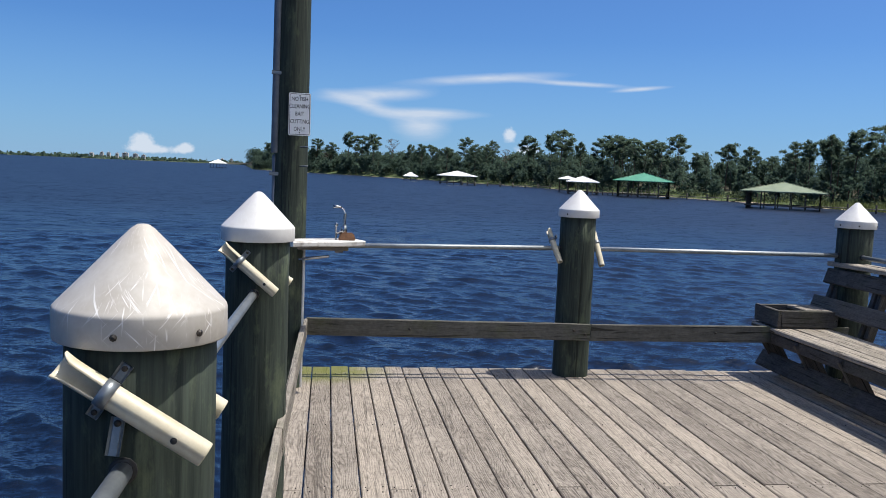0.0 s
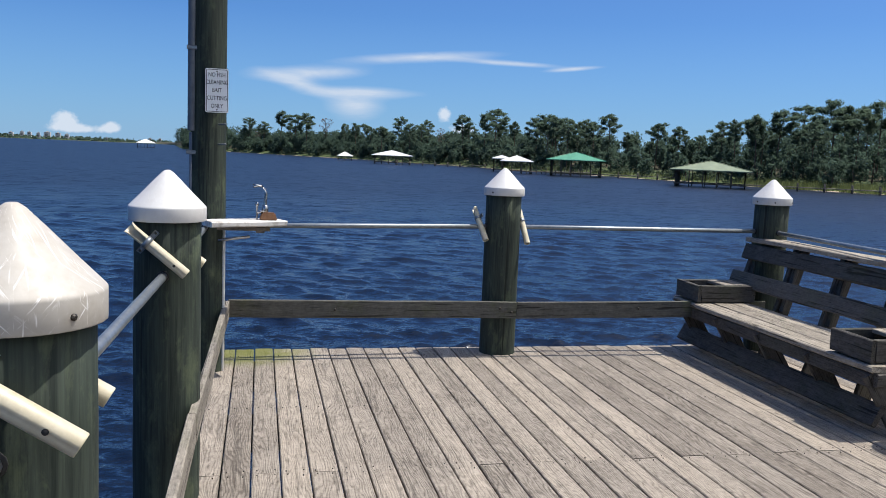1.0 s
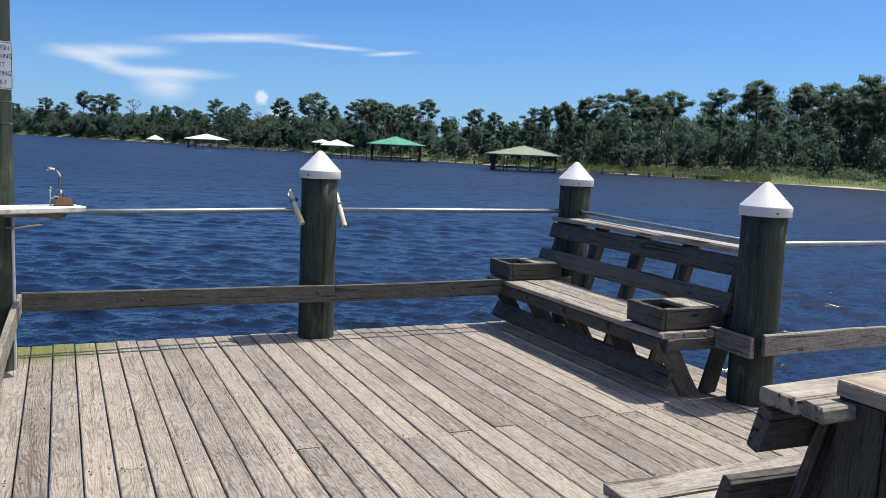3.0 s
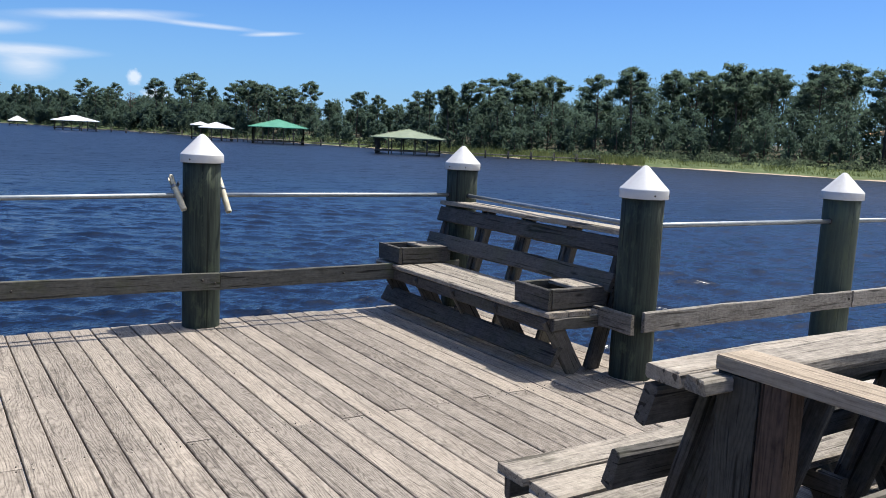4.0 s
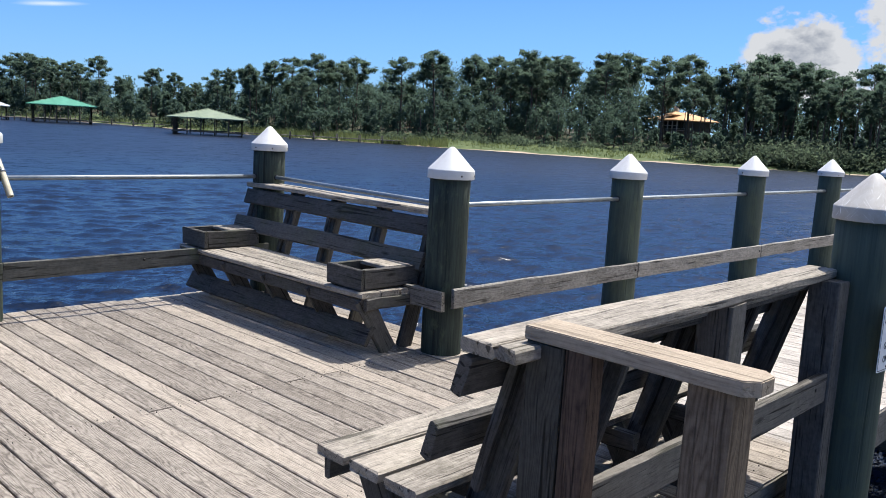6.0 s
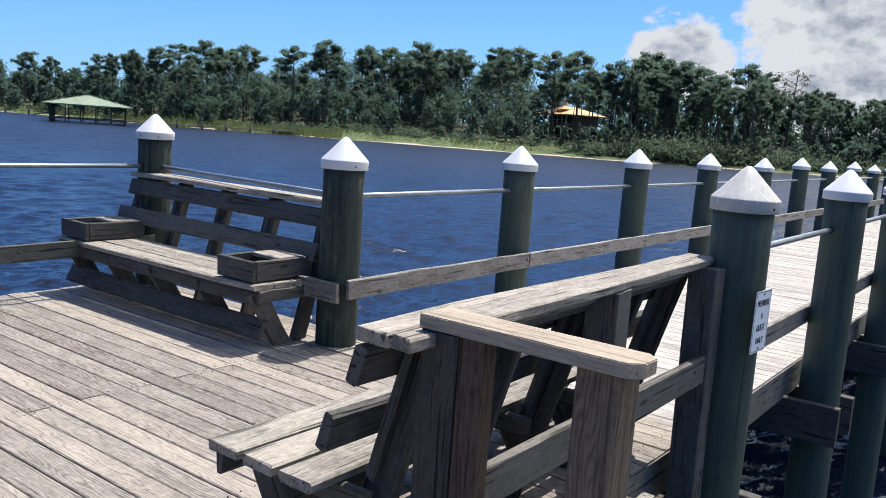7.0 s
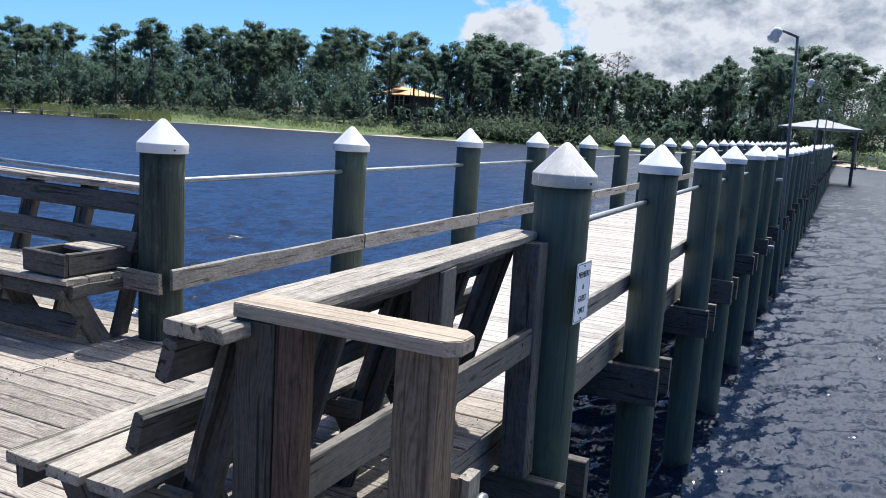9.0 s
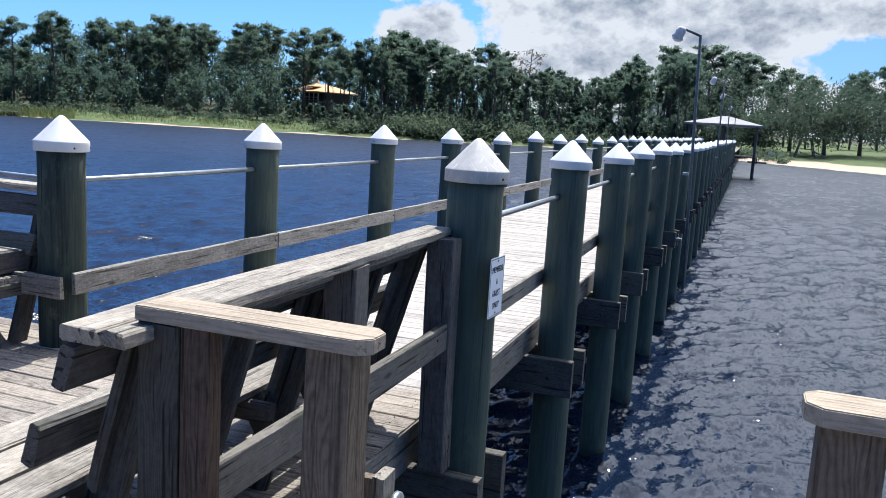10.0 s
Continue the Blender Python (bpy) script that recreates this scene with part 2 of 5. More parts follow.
def pile_material(name="treated_green_piling", newer=False):
    m, n, b = material(name, rough=0.75, spec=0.3)
    co = n.add("ShaderNodeTexCoord").outputs["Object"]
    rnd = n.add("ShaderNodeObjectInfo").outputs["Random"]
    at = n.mapped(co, (1, 1, 1), loc=n.vec(0.0, 0.0, n.math("MULTIPLY", rnd, 23.0)))
    streak = n.math("ADD", n.math("MULTIPLY", n.noise(n.mapped(at, (75, 75, 3.0)), 1.0, 4, 0.65), 0.5), n.math("MULTIPLY", n.noise(n.mapped(at, (17, 17, 1.2)), 1.0, 4, 0.6), 0.5))
    patch = n.noise(n.mapped(at, (9, 9, 3.6)), 1.0, 7, 0.72, 0.3)
    crack = n.ramp(n.noise(n.mapped(at, (34, 34, 0.8)), 1.0, 2, 0.5), 0.30, 0.36)
    col = n.mix(n.ramp(streak, 0.38, 0.62), (0.042, 0.056, 0.044) if newer else (0.011, 0.017, 0.014), (0.076, 0.097, 0.073) if newer else (0.046, 0.060, 0.046))
    col = n.mix(n.ramp(patch, 0.52, 0.66, 0.0, 0.7), col, (0.088, 0.108, 0.064))
    col = n.mix(n.ramp(crack, 0.0, 1.0, 0.3 if newer else 0.75, 0.0), col, (0.008, 0.009, 0.007))
    sep = n.add("ShaderNodeSeparateXYZ")
    n.put(sep.inputs[0], co)
    wet = n.ramp(n.math("ADD", sep.outputs[2], n.math("MULTIPLY", patch, 0.5)), -3.40, -3.10, 1.0, 0.0)
    col = n.mix(wet, col, (0.012, 0.014, 0.012))
    n.put(b.inputs["Base Color"], col)
    bump(n, b, n.math("ADD", streak, crack), 0.5, 0.005)
    return m


PILE = pile_material()
NEW_PILE = pile_material("newer_green_piling", True)


def cap_material(name="scuffed_white_plastic", grime=0.0):
    m, n, b = material(name, rough=0.45, spec=0.4)
    co = n.add("ShaderNodeTexCoord").outputs["Object"]
    rnd = n.add("ShaderNodeObjectInfo").outputs["Random"]
    at = n.mapped(co, (1, 1, 1), loc=n.vec(n.math("MULTIPLY", rnd, 9.0), n.math("MULTIPLY", rnd, 5.0), 0.0))
    dirt = n.noise(at, 7.0, 6, 0.65)
    blot = n.noise(at, 24.0, 5, 0.7)
    sep = n.add("ShaderNodeSeparateXYZ")
    n.put(sep.inputs[0], co)
    turn = n.math("ARCTAN2", sep.outputs[0], sep.outputs[1])
    # scrapes, mostly down the slope
    scrapes = 0.0
    for kx, kz, skew, s in ((22.0, 10.0, 0.0, 0.0), (17.0, 14.0, 90.0, 3.0), (19.0, 12.0, -120.0, 7.0)):
        u = n.math("ADD", n.math("MULTIPLY", turn, kx), n.math("MULTIPLY", sep.outputs[2], skew))
        line = n.noise(n.mapped(n.vec(u, n.math("MULTIPLY", sep.outputs[2], kz), s), (1, 1, 1)), 1.0, 3, 0.6, 0.4)
        scrapes = n.math("MAXIMUM", scrapes, n.ramp(line, 0.63, 0.69))
    scrapes = n.math("MULTIPLY", scrapes, n.ramp(dirt, 0.36, 0.56))
    amount = n.ramp(rnd, 0.0, 1.0, 0.06 + grime, 0.36 + grime)
    soil = n.math("ADD", n.math("MULTIPLY", dirt, 0.6), n.math("MULTIPLY", blot, 0.4))
    col = n.mix(n.math("MULTIPLY", n.ramp(soil, 0.40, 0.64), amount), (0.64 - 0.26 * grime, 0.635 - 0.30 * grime, 0.63 - 0.36 * grime), (0.40 - 0.08 * grime, 0.355 - 0.08 * grime, 0.30 - 0.08 * grime))
    col = n.mix(n.math("MULTIPLY", scrapes, 0.25 + 0.95 * grime), col, (0.88, 0.87, 0.86))
    n.put(b.inputs["Base Color"], col)
    n.put(b.inputs["Roughness"], n.ramp(blot, 0.3, 0.7, 0.4, 0.62))
    bump(n, b, n.math("ADD", dirt, n.math("MULTIPLY", scrapes, 0.3)), 0.15, 0.003)
    return m


CAP = cap_material()
OLD_CAP = cap_material("stained_white_plastic", 0.55)


def speckled(name, a, b_, scale, rough=0.5, metal=0.0, spec=0.5, lo=0.4, hi=0.65, relief=0.1):
    m, n, b = material(name, rough=rough, metal=metal, spec=spec)
    co = n.add("ShaderNodeTexCoord").outputs["Object"]
    f = n.noise(co, scale, 6, 0.65)
    g = n.noise(co, scale * 0.13, 3, 0.5)
    n.put(b.inputs["Base Color"], n.mix(n.ramp(n.math("ADD", n.math("MULTIPLY", f, 0.6), n.math("MULTIPLY", g, 0.4)), lo, hi), a, b_))
    if relief:
        bump(n, b, f, relief, 0.004)
    return m


STEEL = speckled("galvanised_pipe", (0.20, 0.222, 0.24), (0.31, 0.335, 0.355), 30, 0.42, 0.7)
PVC = speckled("yellowed_pvc", (0.50, 0.44, 0.31), (0.68, 0.63, 0.50), 18, 0.4)
DARK_METAL = speckled("dark_bolt", (0.03, 0.03, 0.03), (0.10, 0.08, 0.06), 60, 0.5, 0.6)
RUBBER = speckled("black_rubber", (0.012, 0.012, 0.013), (0.03, 0.03, 0.03), 40, 0.7)
CHROME = speckled("chrome", (0.35, 0.35, 0.36), (0.55, 0.55, 0.56), 40, 0.2, 1.0)
RUST = speckled("rusty_iron", (0.10, 0.045, 0.02), (0.20, 0.10, 0.05), 30, 0.85)
BOARD_WHITE = speckled("white_plastic_board", (0.62, 0.60, 0.55), (0.78, 0.77, 0.74), 12, 0.5)
SHELF_WHITE = speckled("worn_white_shelf_board", (0.32, 0.28, 0.24), (0.64, 0.62, 0.59), 22, 0.6, lo=0.36, hi=0.54)
SIGN_WHITE = speckled("white_sign_sheet", (0.82, 0.83, 0.84), (0.88, 0.88, 0.89), 25, 0.35, relief=0.0)
INK = speckled("black_paint", (0.012, 0.012, 0.014), (0.03, 0.03, 0.03), 40, 0.5, relief=0.0)
GREY_PVC = speckled("grey_conduit", (0.09, 0.11, 0.14), (0.15, 0.17, 0.20), 14, 0.5)
ROOF_GREEN = speckled("green_metal_roof", (0.055, 0.22, 0.13), (0.09, 0.30, 0.19), 0.8, 0.4)
ROOF_OLIVE = speckled("olive_metal_roof", (0.15, 0.19, 0.115), (0.22, 0.26, 0.165), 0.8, 0.5)
ROOF_WHITE = speckled("white_metal_roof", (0.68, 0.68, 0.66), (0.80, 0.80, 0.79), 0.8, 0.4)
ROOF_GREY = speckled("pale_grey_roof", (0.15, 0.145, 0.14), (0.21, 0.20, 0.195), 0.8, 0.6)
SHEATHING = speckled("bare_roof_sheathing", (0.52, 0.29, 0.13), (0.66, 0.40, 0.20), 1.5, 0.8)
HOUSE_DARK = speckled("dark_house_wrap", (0.05, 0.055, 0.06), (0.12, 0.12, 0.125), 0.8, 0.7)
FAR_WALL = speckled("pale_far_wall", (0.45, 0.45, 0.44), (0.60, 0.59, 0.57), 0.05, 0.8)
BLUE_PLASTIC = speckled("blue_plastic", (0.03, 0.12, 0.40), (0.05, 0.18, 0.50), 4, 0.5)
BARK = speckled("pine_bark", (0.045, 0.034, 0.026), (0.14, 0.105, 0.08), 5, 0.9)
LAMP_GREY = speckled("grey_lamp_pole", (0.07, 0.075, 0.08), (0.13, 0.135, 0.14), 14, 0.5)
GLASS_DARK = speckled("dark_pane", (0.02, 0.025, 0.03), (0.04, 0.045, 0.05), 1, 0.1)


def leaf_material(name, dark, light, spread=0.5):
    m, n, b = material(name, rough=0.7, spec=0.08)
    g = n.add("ShaderNodeNewGeometry")
    r = n.add("ShaderNodeObjectInfo").outputs["Random"]
    big = n.noise(g.outputs["Position"], 0.11, 4, 0.6)
    f = n.math("ADD", n.math("MULTIPLY", g.outputs["Random Per Island"], 0.5), n.math("MULTIPLY", n.math("SUBTRACT", big, 0.25), 0.9))
    f = n.math("ADD", f, n.math("MULTIPLY", n.math("SUBTRACT", r, 0.5), 0.3))
    f = n.math("ADD", f, n.math("MULTIPLY", n.math("SUBTRACT", n.noise(g.outputs["Position"], 5.0, 2, 0.5), 0.5), 0.6))
    col = n.mix(n.ramp(f, 0.15, 1.0), dark, light)
    n.put(b.inputs["Base Color"], col)
    # sprays of needles catch the light from above as a whole
    soft = n.add("ShaderNodeVectorMath", operation="ADD")
    n.put(soft.inputs[0], g.outputs["Normal"])
    soft.inputs[1].default_value = (0.0, 0.0, 1.3)
    unit = n.add("ShaderNodeVectorMath", operation="NORMALIZE")
    n.put(unit.inputs[0], soft.outputs[0])
    n.put(b.inputs["Normal"], unit.outputs[0])
    tr = n.add("ShaderNodeBsdfTranslucent")
    n.put(tr.inputs[0], n.mix(n.ramp(f, 0.15, 1.0), tuple(1.5 * v for v in dark), tuple(1.5 * v for v in light)))
    mx = n.add("ShaderNodeMixShader")
    mx.inputs[0].default_value = 0.6
    n.put(mx.inputs[1], b.outputs[0])
    n.put(mx.inputs[2], tr.outputs[0])
    n.put(n.t.nodes["Material Output"].inputs[0], mx.outputs[0])
    return m


PINE_LEAF = leaf_material("pine_needles", (0.070, 0.108, 0.080), (0.105, 0.146, 0.098))
WOOD_LEAF = leaf_material("mixed_foliage", (0.054, 0.086, 0.066), (0.088, 0.128, 0.086))
OAK_LEAF = leaf_material("oak_leaves", (0.032, 0.052, 0.038), (0.060, 0.086, 0.056))
BUSH_LEAF = leaf_material("shore_brush", (0.050, 0.072, 0.048), (0.105, 0.135, 0.080))
DRY_LEAF = leaf_material("thin_dry_twigs", (0.07, 0.06, 0.045), (0.15, 0.125, 0.095))
GRASS = leaf_material("marsh_grass", (0.10, 0.128, 0.045), (0.20, 0.225, 0.095))


def ground_material():
    m, n, b = material("shore_ground", rough=0.9, spec=0.2)
    p = n.add("ShaderNodeNewGeometry").outputs["Position"]
    sep = n.add("ShaderNodeSeparateXYZ")
    n.put(sep.inputs[0], p)
    wob = n.noise(p, 0.12, 5, 0.6)
    beach = n.ramp(sep.outputs[1], 12.0, 0.0, 0.0, 0.50)
    level = n.math("SUBTRACT", n.math("ADD", sep.outputs[2], n.math("MULTIPLY", wob, 0.7)), beach)
    sand = n.ramp(level, -1.68, -1.56, 1.0, 0.0)
    lawn = n.mix(n.ramp(n.noise(p, 0.5, 6, 0.65), 0.35, 0.7), (0.062, 0.090, 0.034), (0.112, 0.138, 0.056))
    grit = n.mix(n.noise(p, 3.0, 5, 0.6), (0.36, 0.27, 0.195), (0.48, 0.375, 0.28))
    floor = n.ramp(n.math("SUBTRACT", n.math("ADD", sep.outputs[2], n.math("MULTIPLY", wob, 0.6)), n.math("MULTIPLY", beach, 4.0)), 0.05, 0.5)
    lawn = n.mix(floor, lawn, (0.060, 0.055, 0.035))
    n.put(b.inputs["Base Color"], n.mix(sand, lawn, grit))
    bump(n, b, n.noise(p, 4.0, 4, 0.6), 0.4, 0.05)
    return m


GROUND = ground_material()


def water_material():
    m, n, b = material("dark_blue_water", (0.0036, 0.0085, 0.0220), 0.1)
    b.inputs["IOR"].default_value = 1.33
    b.inputs["Specular IOR Level"].default_value = 0.5
    geo = n.add("ShaderNodeNewGeometry")
    p = geo.outputs["Position"]
    far = n.add("ShaderNodeVectorMath", operation="LENGTH")
    n.put(far.inputs[0], p)
    far = far.outputs["Value"]
    n.put(b.inputs["Roughness"], n.ramp(far, 8.0, 80.0, 0.15, 0.38))
    slope = None
    # ripples by their slopes: size, stretch along the crests, turn, strength near and far
    for scale, stretch, turn, near, wide in ((24.0, 0.55, 0.45, 0.75, 0.35), (8.5, 0.45, 0.30, 0.95, 0.75), (2.6, 0.40, 0.50, 0.35, 1.0), (0.7, 0.35, 0.25, 0.0, 0.70)):
        t = n.add("ShaderNodeTexNoise")
        n.put(t.inputs["Vector"], n.mapped(p, (stretch, 1.0, 1.0), rot=(0, 0, turn)))
        t.inputs["Scale"].default_value, t.inputs["Detail"].default_value, t.inputs["Roughness"].default_value = scale, 3.0, 0.6
        d = n.add("ShaderNodeVectorMath", operation="SUBTRACT")
        n.put(d.inputs[0], t.outputs["Color"])
        d.inputs[1].default_value = (0.5, 0.5, 0.5)
        k = n.add("ShaderNodeVectorMath", operation="SCALE")
        n.put(k.inputs[0], d.outputs[0])
        n.put(k.inputs["Scale"], n.ramp(far, 8.0, 60.0, near, wide))
        if slope is None:
            slope = k.outputs[0]
        else:
            add = n.add("ShaderNodeVectorMath", operation="ADD")
            n.put(add.inputs[0], slope)
            n.put(add.inputs[1], k.outputs[0])
            slope = add.outputs[0]
    # gusts ruffle some reaches more than others
    gust = n.noise(n.mapped(p, (0.022, 0.075, 1), rot=(0, 0, 0.1)), 1.0, 6, 0.7, 0.3)
    ruffle = n.noise(n.mapped(p, (0.25, 0.5, 1), rot=(0, 0, 0.3)), 1.0, 4, 0.6, 0.3)
    gust = n.ramp(n.math("ADD", n.math("MULTIPLY", gust, 0.5), n.math("MULTIPLY", ruffle, 0.5)), 0.36, 0.64, 0.55, 1.35)
    k = n.add("ShaderNodeVectorMath", operation="SCALE")
    n.put(k.inputs[0], slope)
    n.put(k.inputs["Scale"], gust)
    level = n.add("ShaderNodeVectorMath", operation="MULTIPLY")
    n.put(level.inputs[0], k.outputs[0])
    level.inputs[1].default_value = (1.0, 1.0, 0.0)
    add = n.add("ShaderNodeVectorMath", operation="ADD")
    n.put(add.inputs[0], geo.outputs["Normal"])
    n.put(add.inputs[1], level.outputs[0])
    unit = n.add("ShaderNodeVectorMath", operation="NORMALIZE")
    n.put(unit.inputs[0], add.outputs[0])
    n.put(b.inputs["Normal"], unit.outputs[0])
    return m


WATER = water_material()

# ---- building helpers ----
MESHES = {}


def mesh_of(name, bm, mat, smooth=False):
    me = bpy.data.meshes.new(name)
    bm.normal_update()
    bm.to_mesh(me)
    bm.free()
    me.materials.append(mat)
    if smooth:
        for f in me.polygons:
            f.use_smooth = True
    return me


def hang(ob, parent, world):
    """Puts a part under its thing, at a place given in the world."""
    ob.parent = parent
    base = parent.matrix_basis.copy()
    up = parent.parent
    while up:
        base = up.matrix_basis @ base
        up = up.parent
    ob.matrix_basis = base.inverted() @ world
    return ob


def part(name, bm, mat, parent=None, label="", at=None, smooth=False):
    ob = new(name, mesh_of(name, bm, mat, smooth) if isinstance(bm, bmesh.types.BMesh) else bm)
    world = at or Matrix()
    if parent:
        hang(ob, parent, world)
    else:
        ob.matrix_basis = world
    return tagged(ob, label)


def thing(name, at, label, category, group="", kind=""):
    ob = new(name)
    ob.matrix_basis = pose(*at)
    ob.empty_display_size = 0.1
    return tagged(ob, label, category, group, kind)


def beam_mesh(l, w, h, mat, c=0.006, seg=1, wear=0.0, seed=0):
    """A sawn board along its own x, its edges eased; wear shakes its faces and ends."""
    key = (round(l, 3), round(w, 3), round(h, 3), mat.name, c, seg, wear, seed)
    if key in MESHES:
        return MESHES[key]
    r = random.Random(seed + int(l * 1000))
    ring = [(-w / 2, -h / 2 + c), (-w / 2 + c, -h / 2), (w / 2 - c, -h / 2), (w / 2, -h / 2 + c),
            (w / 2, h / 2 - c), (w / 2 - c, h / 2), (-w / 2 + c, h / 2), (-w / 2, h / 2 - c)]
    bm = bmesh.new()
    rows = []
    for i in range(seg + 1):
        x = -l / 2 + l * i / seg
        end = i in (0, seg)
        dy, dz = (r.uniform(-1, 1) * wear * 0.5, r.uniform(-1, 1) * wear * 0.5)
        rows.append([bm.verts.new((x + (r.uniform(-1, 1) * wear * 1.3 if end else 0), y + dy + r.uniform(-1, 1) * wear * 0.35, z + dz + r.uniform(-1, 1) * wear * 0.35)) for y, z in ring])
    for a, b in zip(rows, rows[1:]):
        for k in range(8):
            bm.faces.new((a[k], a[(k + 1) % 8], b[(k + 1) % 8], b[k]))
    bm.faces.new(rows[0])
    bm.faces.new(rows[-1][::-1])
    bmesh.ops.recalc_face_normals(bm, faces=bm.faces)
    MESHES[key] = mesh_of("board", bm, mat)
    return MESHES[key]


def board(name, a, b, w, h, mat, parent=None, up=(0, 0, 1), label="", c=0.006, seg=1, wear=0.0, seed=0):
    """A board from a to b, w wide and h thick, its thickness towards up."""
    a, b, up = Vector(a), Vector(b), Vector(up)
    x = (b - a).normalized()
    z = (up - up.dot(x) * x).normalized()
    y = z.cross(x)
    m = Matrix.Translation((a + b) / 2) @ Matrix((x, y, z)).transposed().to_4x4()
    return part(name, beam_mesh((b - a).length, w, h, mat, c, seg, wear, seed), None, parent, label, m)


def lathe(profile, sides=20, bm=None, close=True):
    bm = bm or bmesh.new()
    rows = []
    for r, z in profile:
        rows.append([bm.verts.new((r * math.cos(2 * math.pi * k / sides), r * math.sin(2 * math.pi * k / sides), z)) for k in range(sides)])
    for a, b in zip(rows, rows[1:]):
        for k in range(sides):
            bm.faces.new((a[k], a[(k + 1) % sides], b[(k + 1) % sides], b[k]))
    if close:
        bm.faces.new(rows[0][::-1])
        bm.faces.new(rows[-1])
    return bm


def aim(a, b):
    """A pose at a whose z points to b."""
    d = Vector(b) - Vector(a)
    return Matrix.Translation(a) @ d.to_track_quat("Z", "Y").to_matrix().to_4x4()


def rod(name, a, b, r, mat, parent=None, label="", sides=12):
    l = round((Vector(b) - Vector(a)).length, 3)
    key = ("rod", l, r, mat.name, sides)
    if key not in MESHES:
        e = min(0.004, r * 0.3)
        MESHES[key] = mesh_of("rod", lathe([(r - e, 0), (r, e), (r, l - e), (r - e, l)], sides), mat, True)
    return part(name, MESHES[key], None, parent, label, aim(a, b))


# ---- water and ground ----
WATER_Z = -2.05
SHORE = [(-70, 4200), (-8, 4000), (-5.6, 3000), (-5.2, 640), (0, 500), (5, 415), (10, 335), (16, 268), (22, 226), (28, 196), (34, 172), (44, 157), (55, 146), (64, 143),
         (72, 147), (80, 156), (88, 152), (93, 136), (98, 125), (110, 112), (125, 110), (140, 140), (150, 4200), (290, 4200)]


def shore_at(az):
    return float(np.interp(az, [a for a, _ in SHORE], [r for _, r in SHORE]))


def ground_height(az, d):
    """Height of the land d metres behind the water's edge."""
    if d < 0:
        return WATER_Z + max(-3.5, 0.07 * d)
    z = float(np.interp(d, [0, 3, 8, 25, 45, 160, 600], [-2.05, -1.55, -1.15, 0.2, 1.6, 4.0, 6.0]))
    beach = float(np.interp(az, [86, 92, 125], [0, 1, 1]))
    return z * (1 - beach) + beach * float(np.interp(d, [0, 8, 17, 22, 40, 160, 600], [-2.05, -1.75, -1.45, -0.9, -0.2, 2.0, 5.0]))


def make_ground():
    az = np.concatenate([np.arange(-70, -8, 2.0), np.arange(-8, 128, 0.5), np.arange(128, 290.1, 6.0)])
    offs = [-140, -60, -30, -12, -4, -1, 0, 1, 2, 3, 4.5, 6, 8, 11, 15, 20, 27, 36, 48, 65, 90, 130, 200, 350, 600]
    verts, faces = [(0, 0, -6)], []
    for a in az:
        s, c, R = math.sin(radians(a)), math.cos(radians(a)), shore_at(a)
        for o in offs:
            wob = 2.2 * noise.noise((s * 60, c * 60, 0.3)) + 1.2 * noise.noise((s * 220, c * 220, 1.7))
            r = R + o + (wob if R < 1000 else 0)
            z = ground_height(a, o) + (0.25 * noise.noise((s * r * 0.15, c * r * 0.15, 0)) if o > 3 else 0)
            verts.append((s * r, c * r, z))
        verts.append((s * 4990, c * 4990, 8 if R < 4100 and a > -6 and a < 150 else 3))
    k = len(offs) + 1
    for i in range(len(az) - 1):
        for j in range(k - 1):
            faces.append((1 + i * k + j, 1 + i * k + j + 1, 1 + (i + 1) * k + j + 1, 1 + (i + 1) * k + j))
        faces.append((0, 1 + i * k, 1 + (i + 1) * k))
    me = bpy.data.meshes.new("ground")
    me.from_pydata(verts, [], faces)
    me.materials.append(GROUND)
    for f in me.polygons:
        f.use_smooth = True
    tagged(new("ground", me), "sandy shore rising to grass under the woods", "ground", kind="structure")


make_ground()


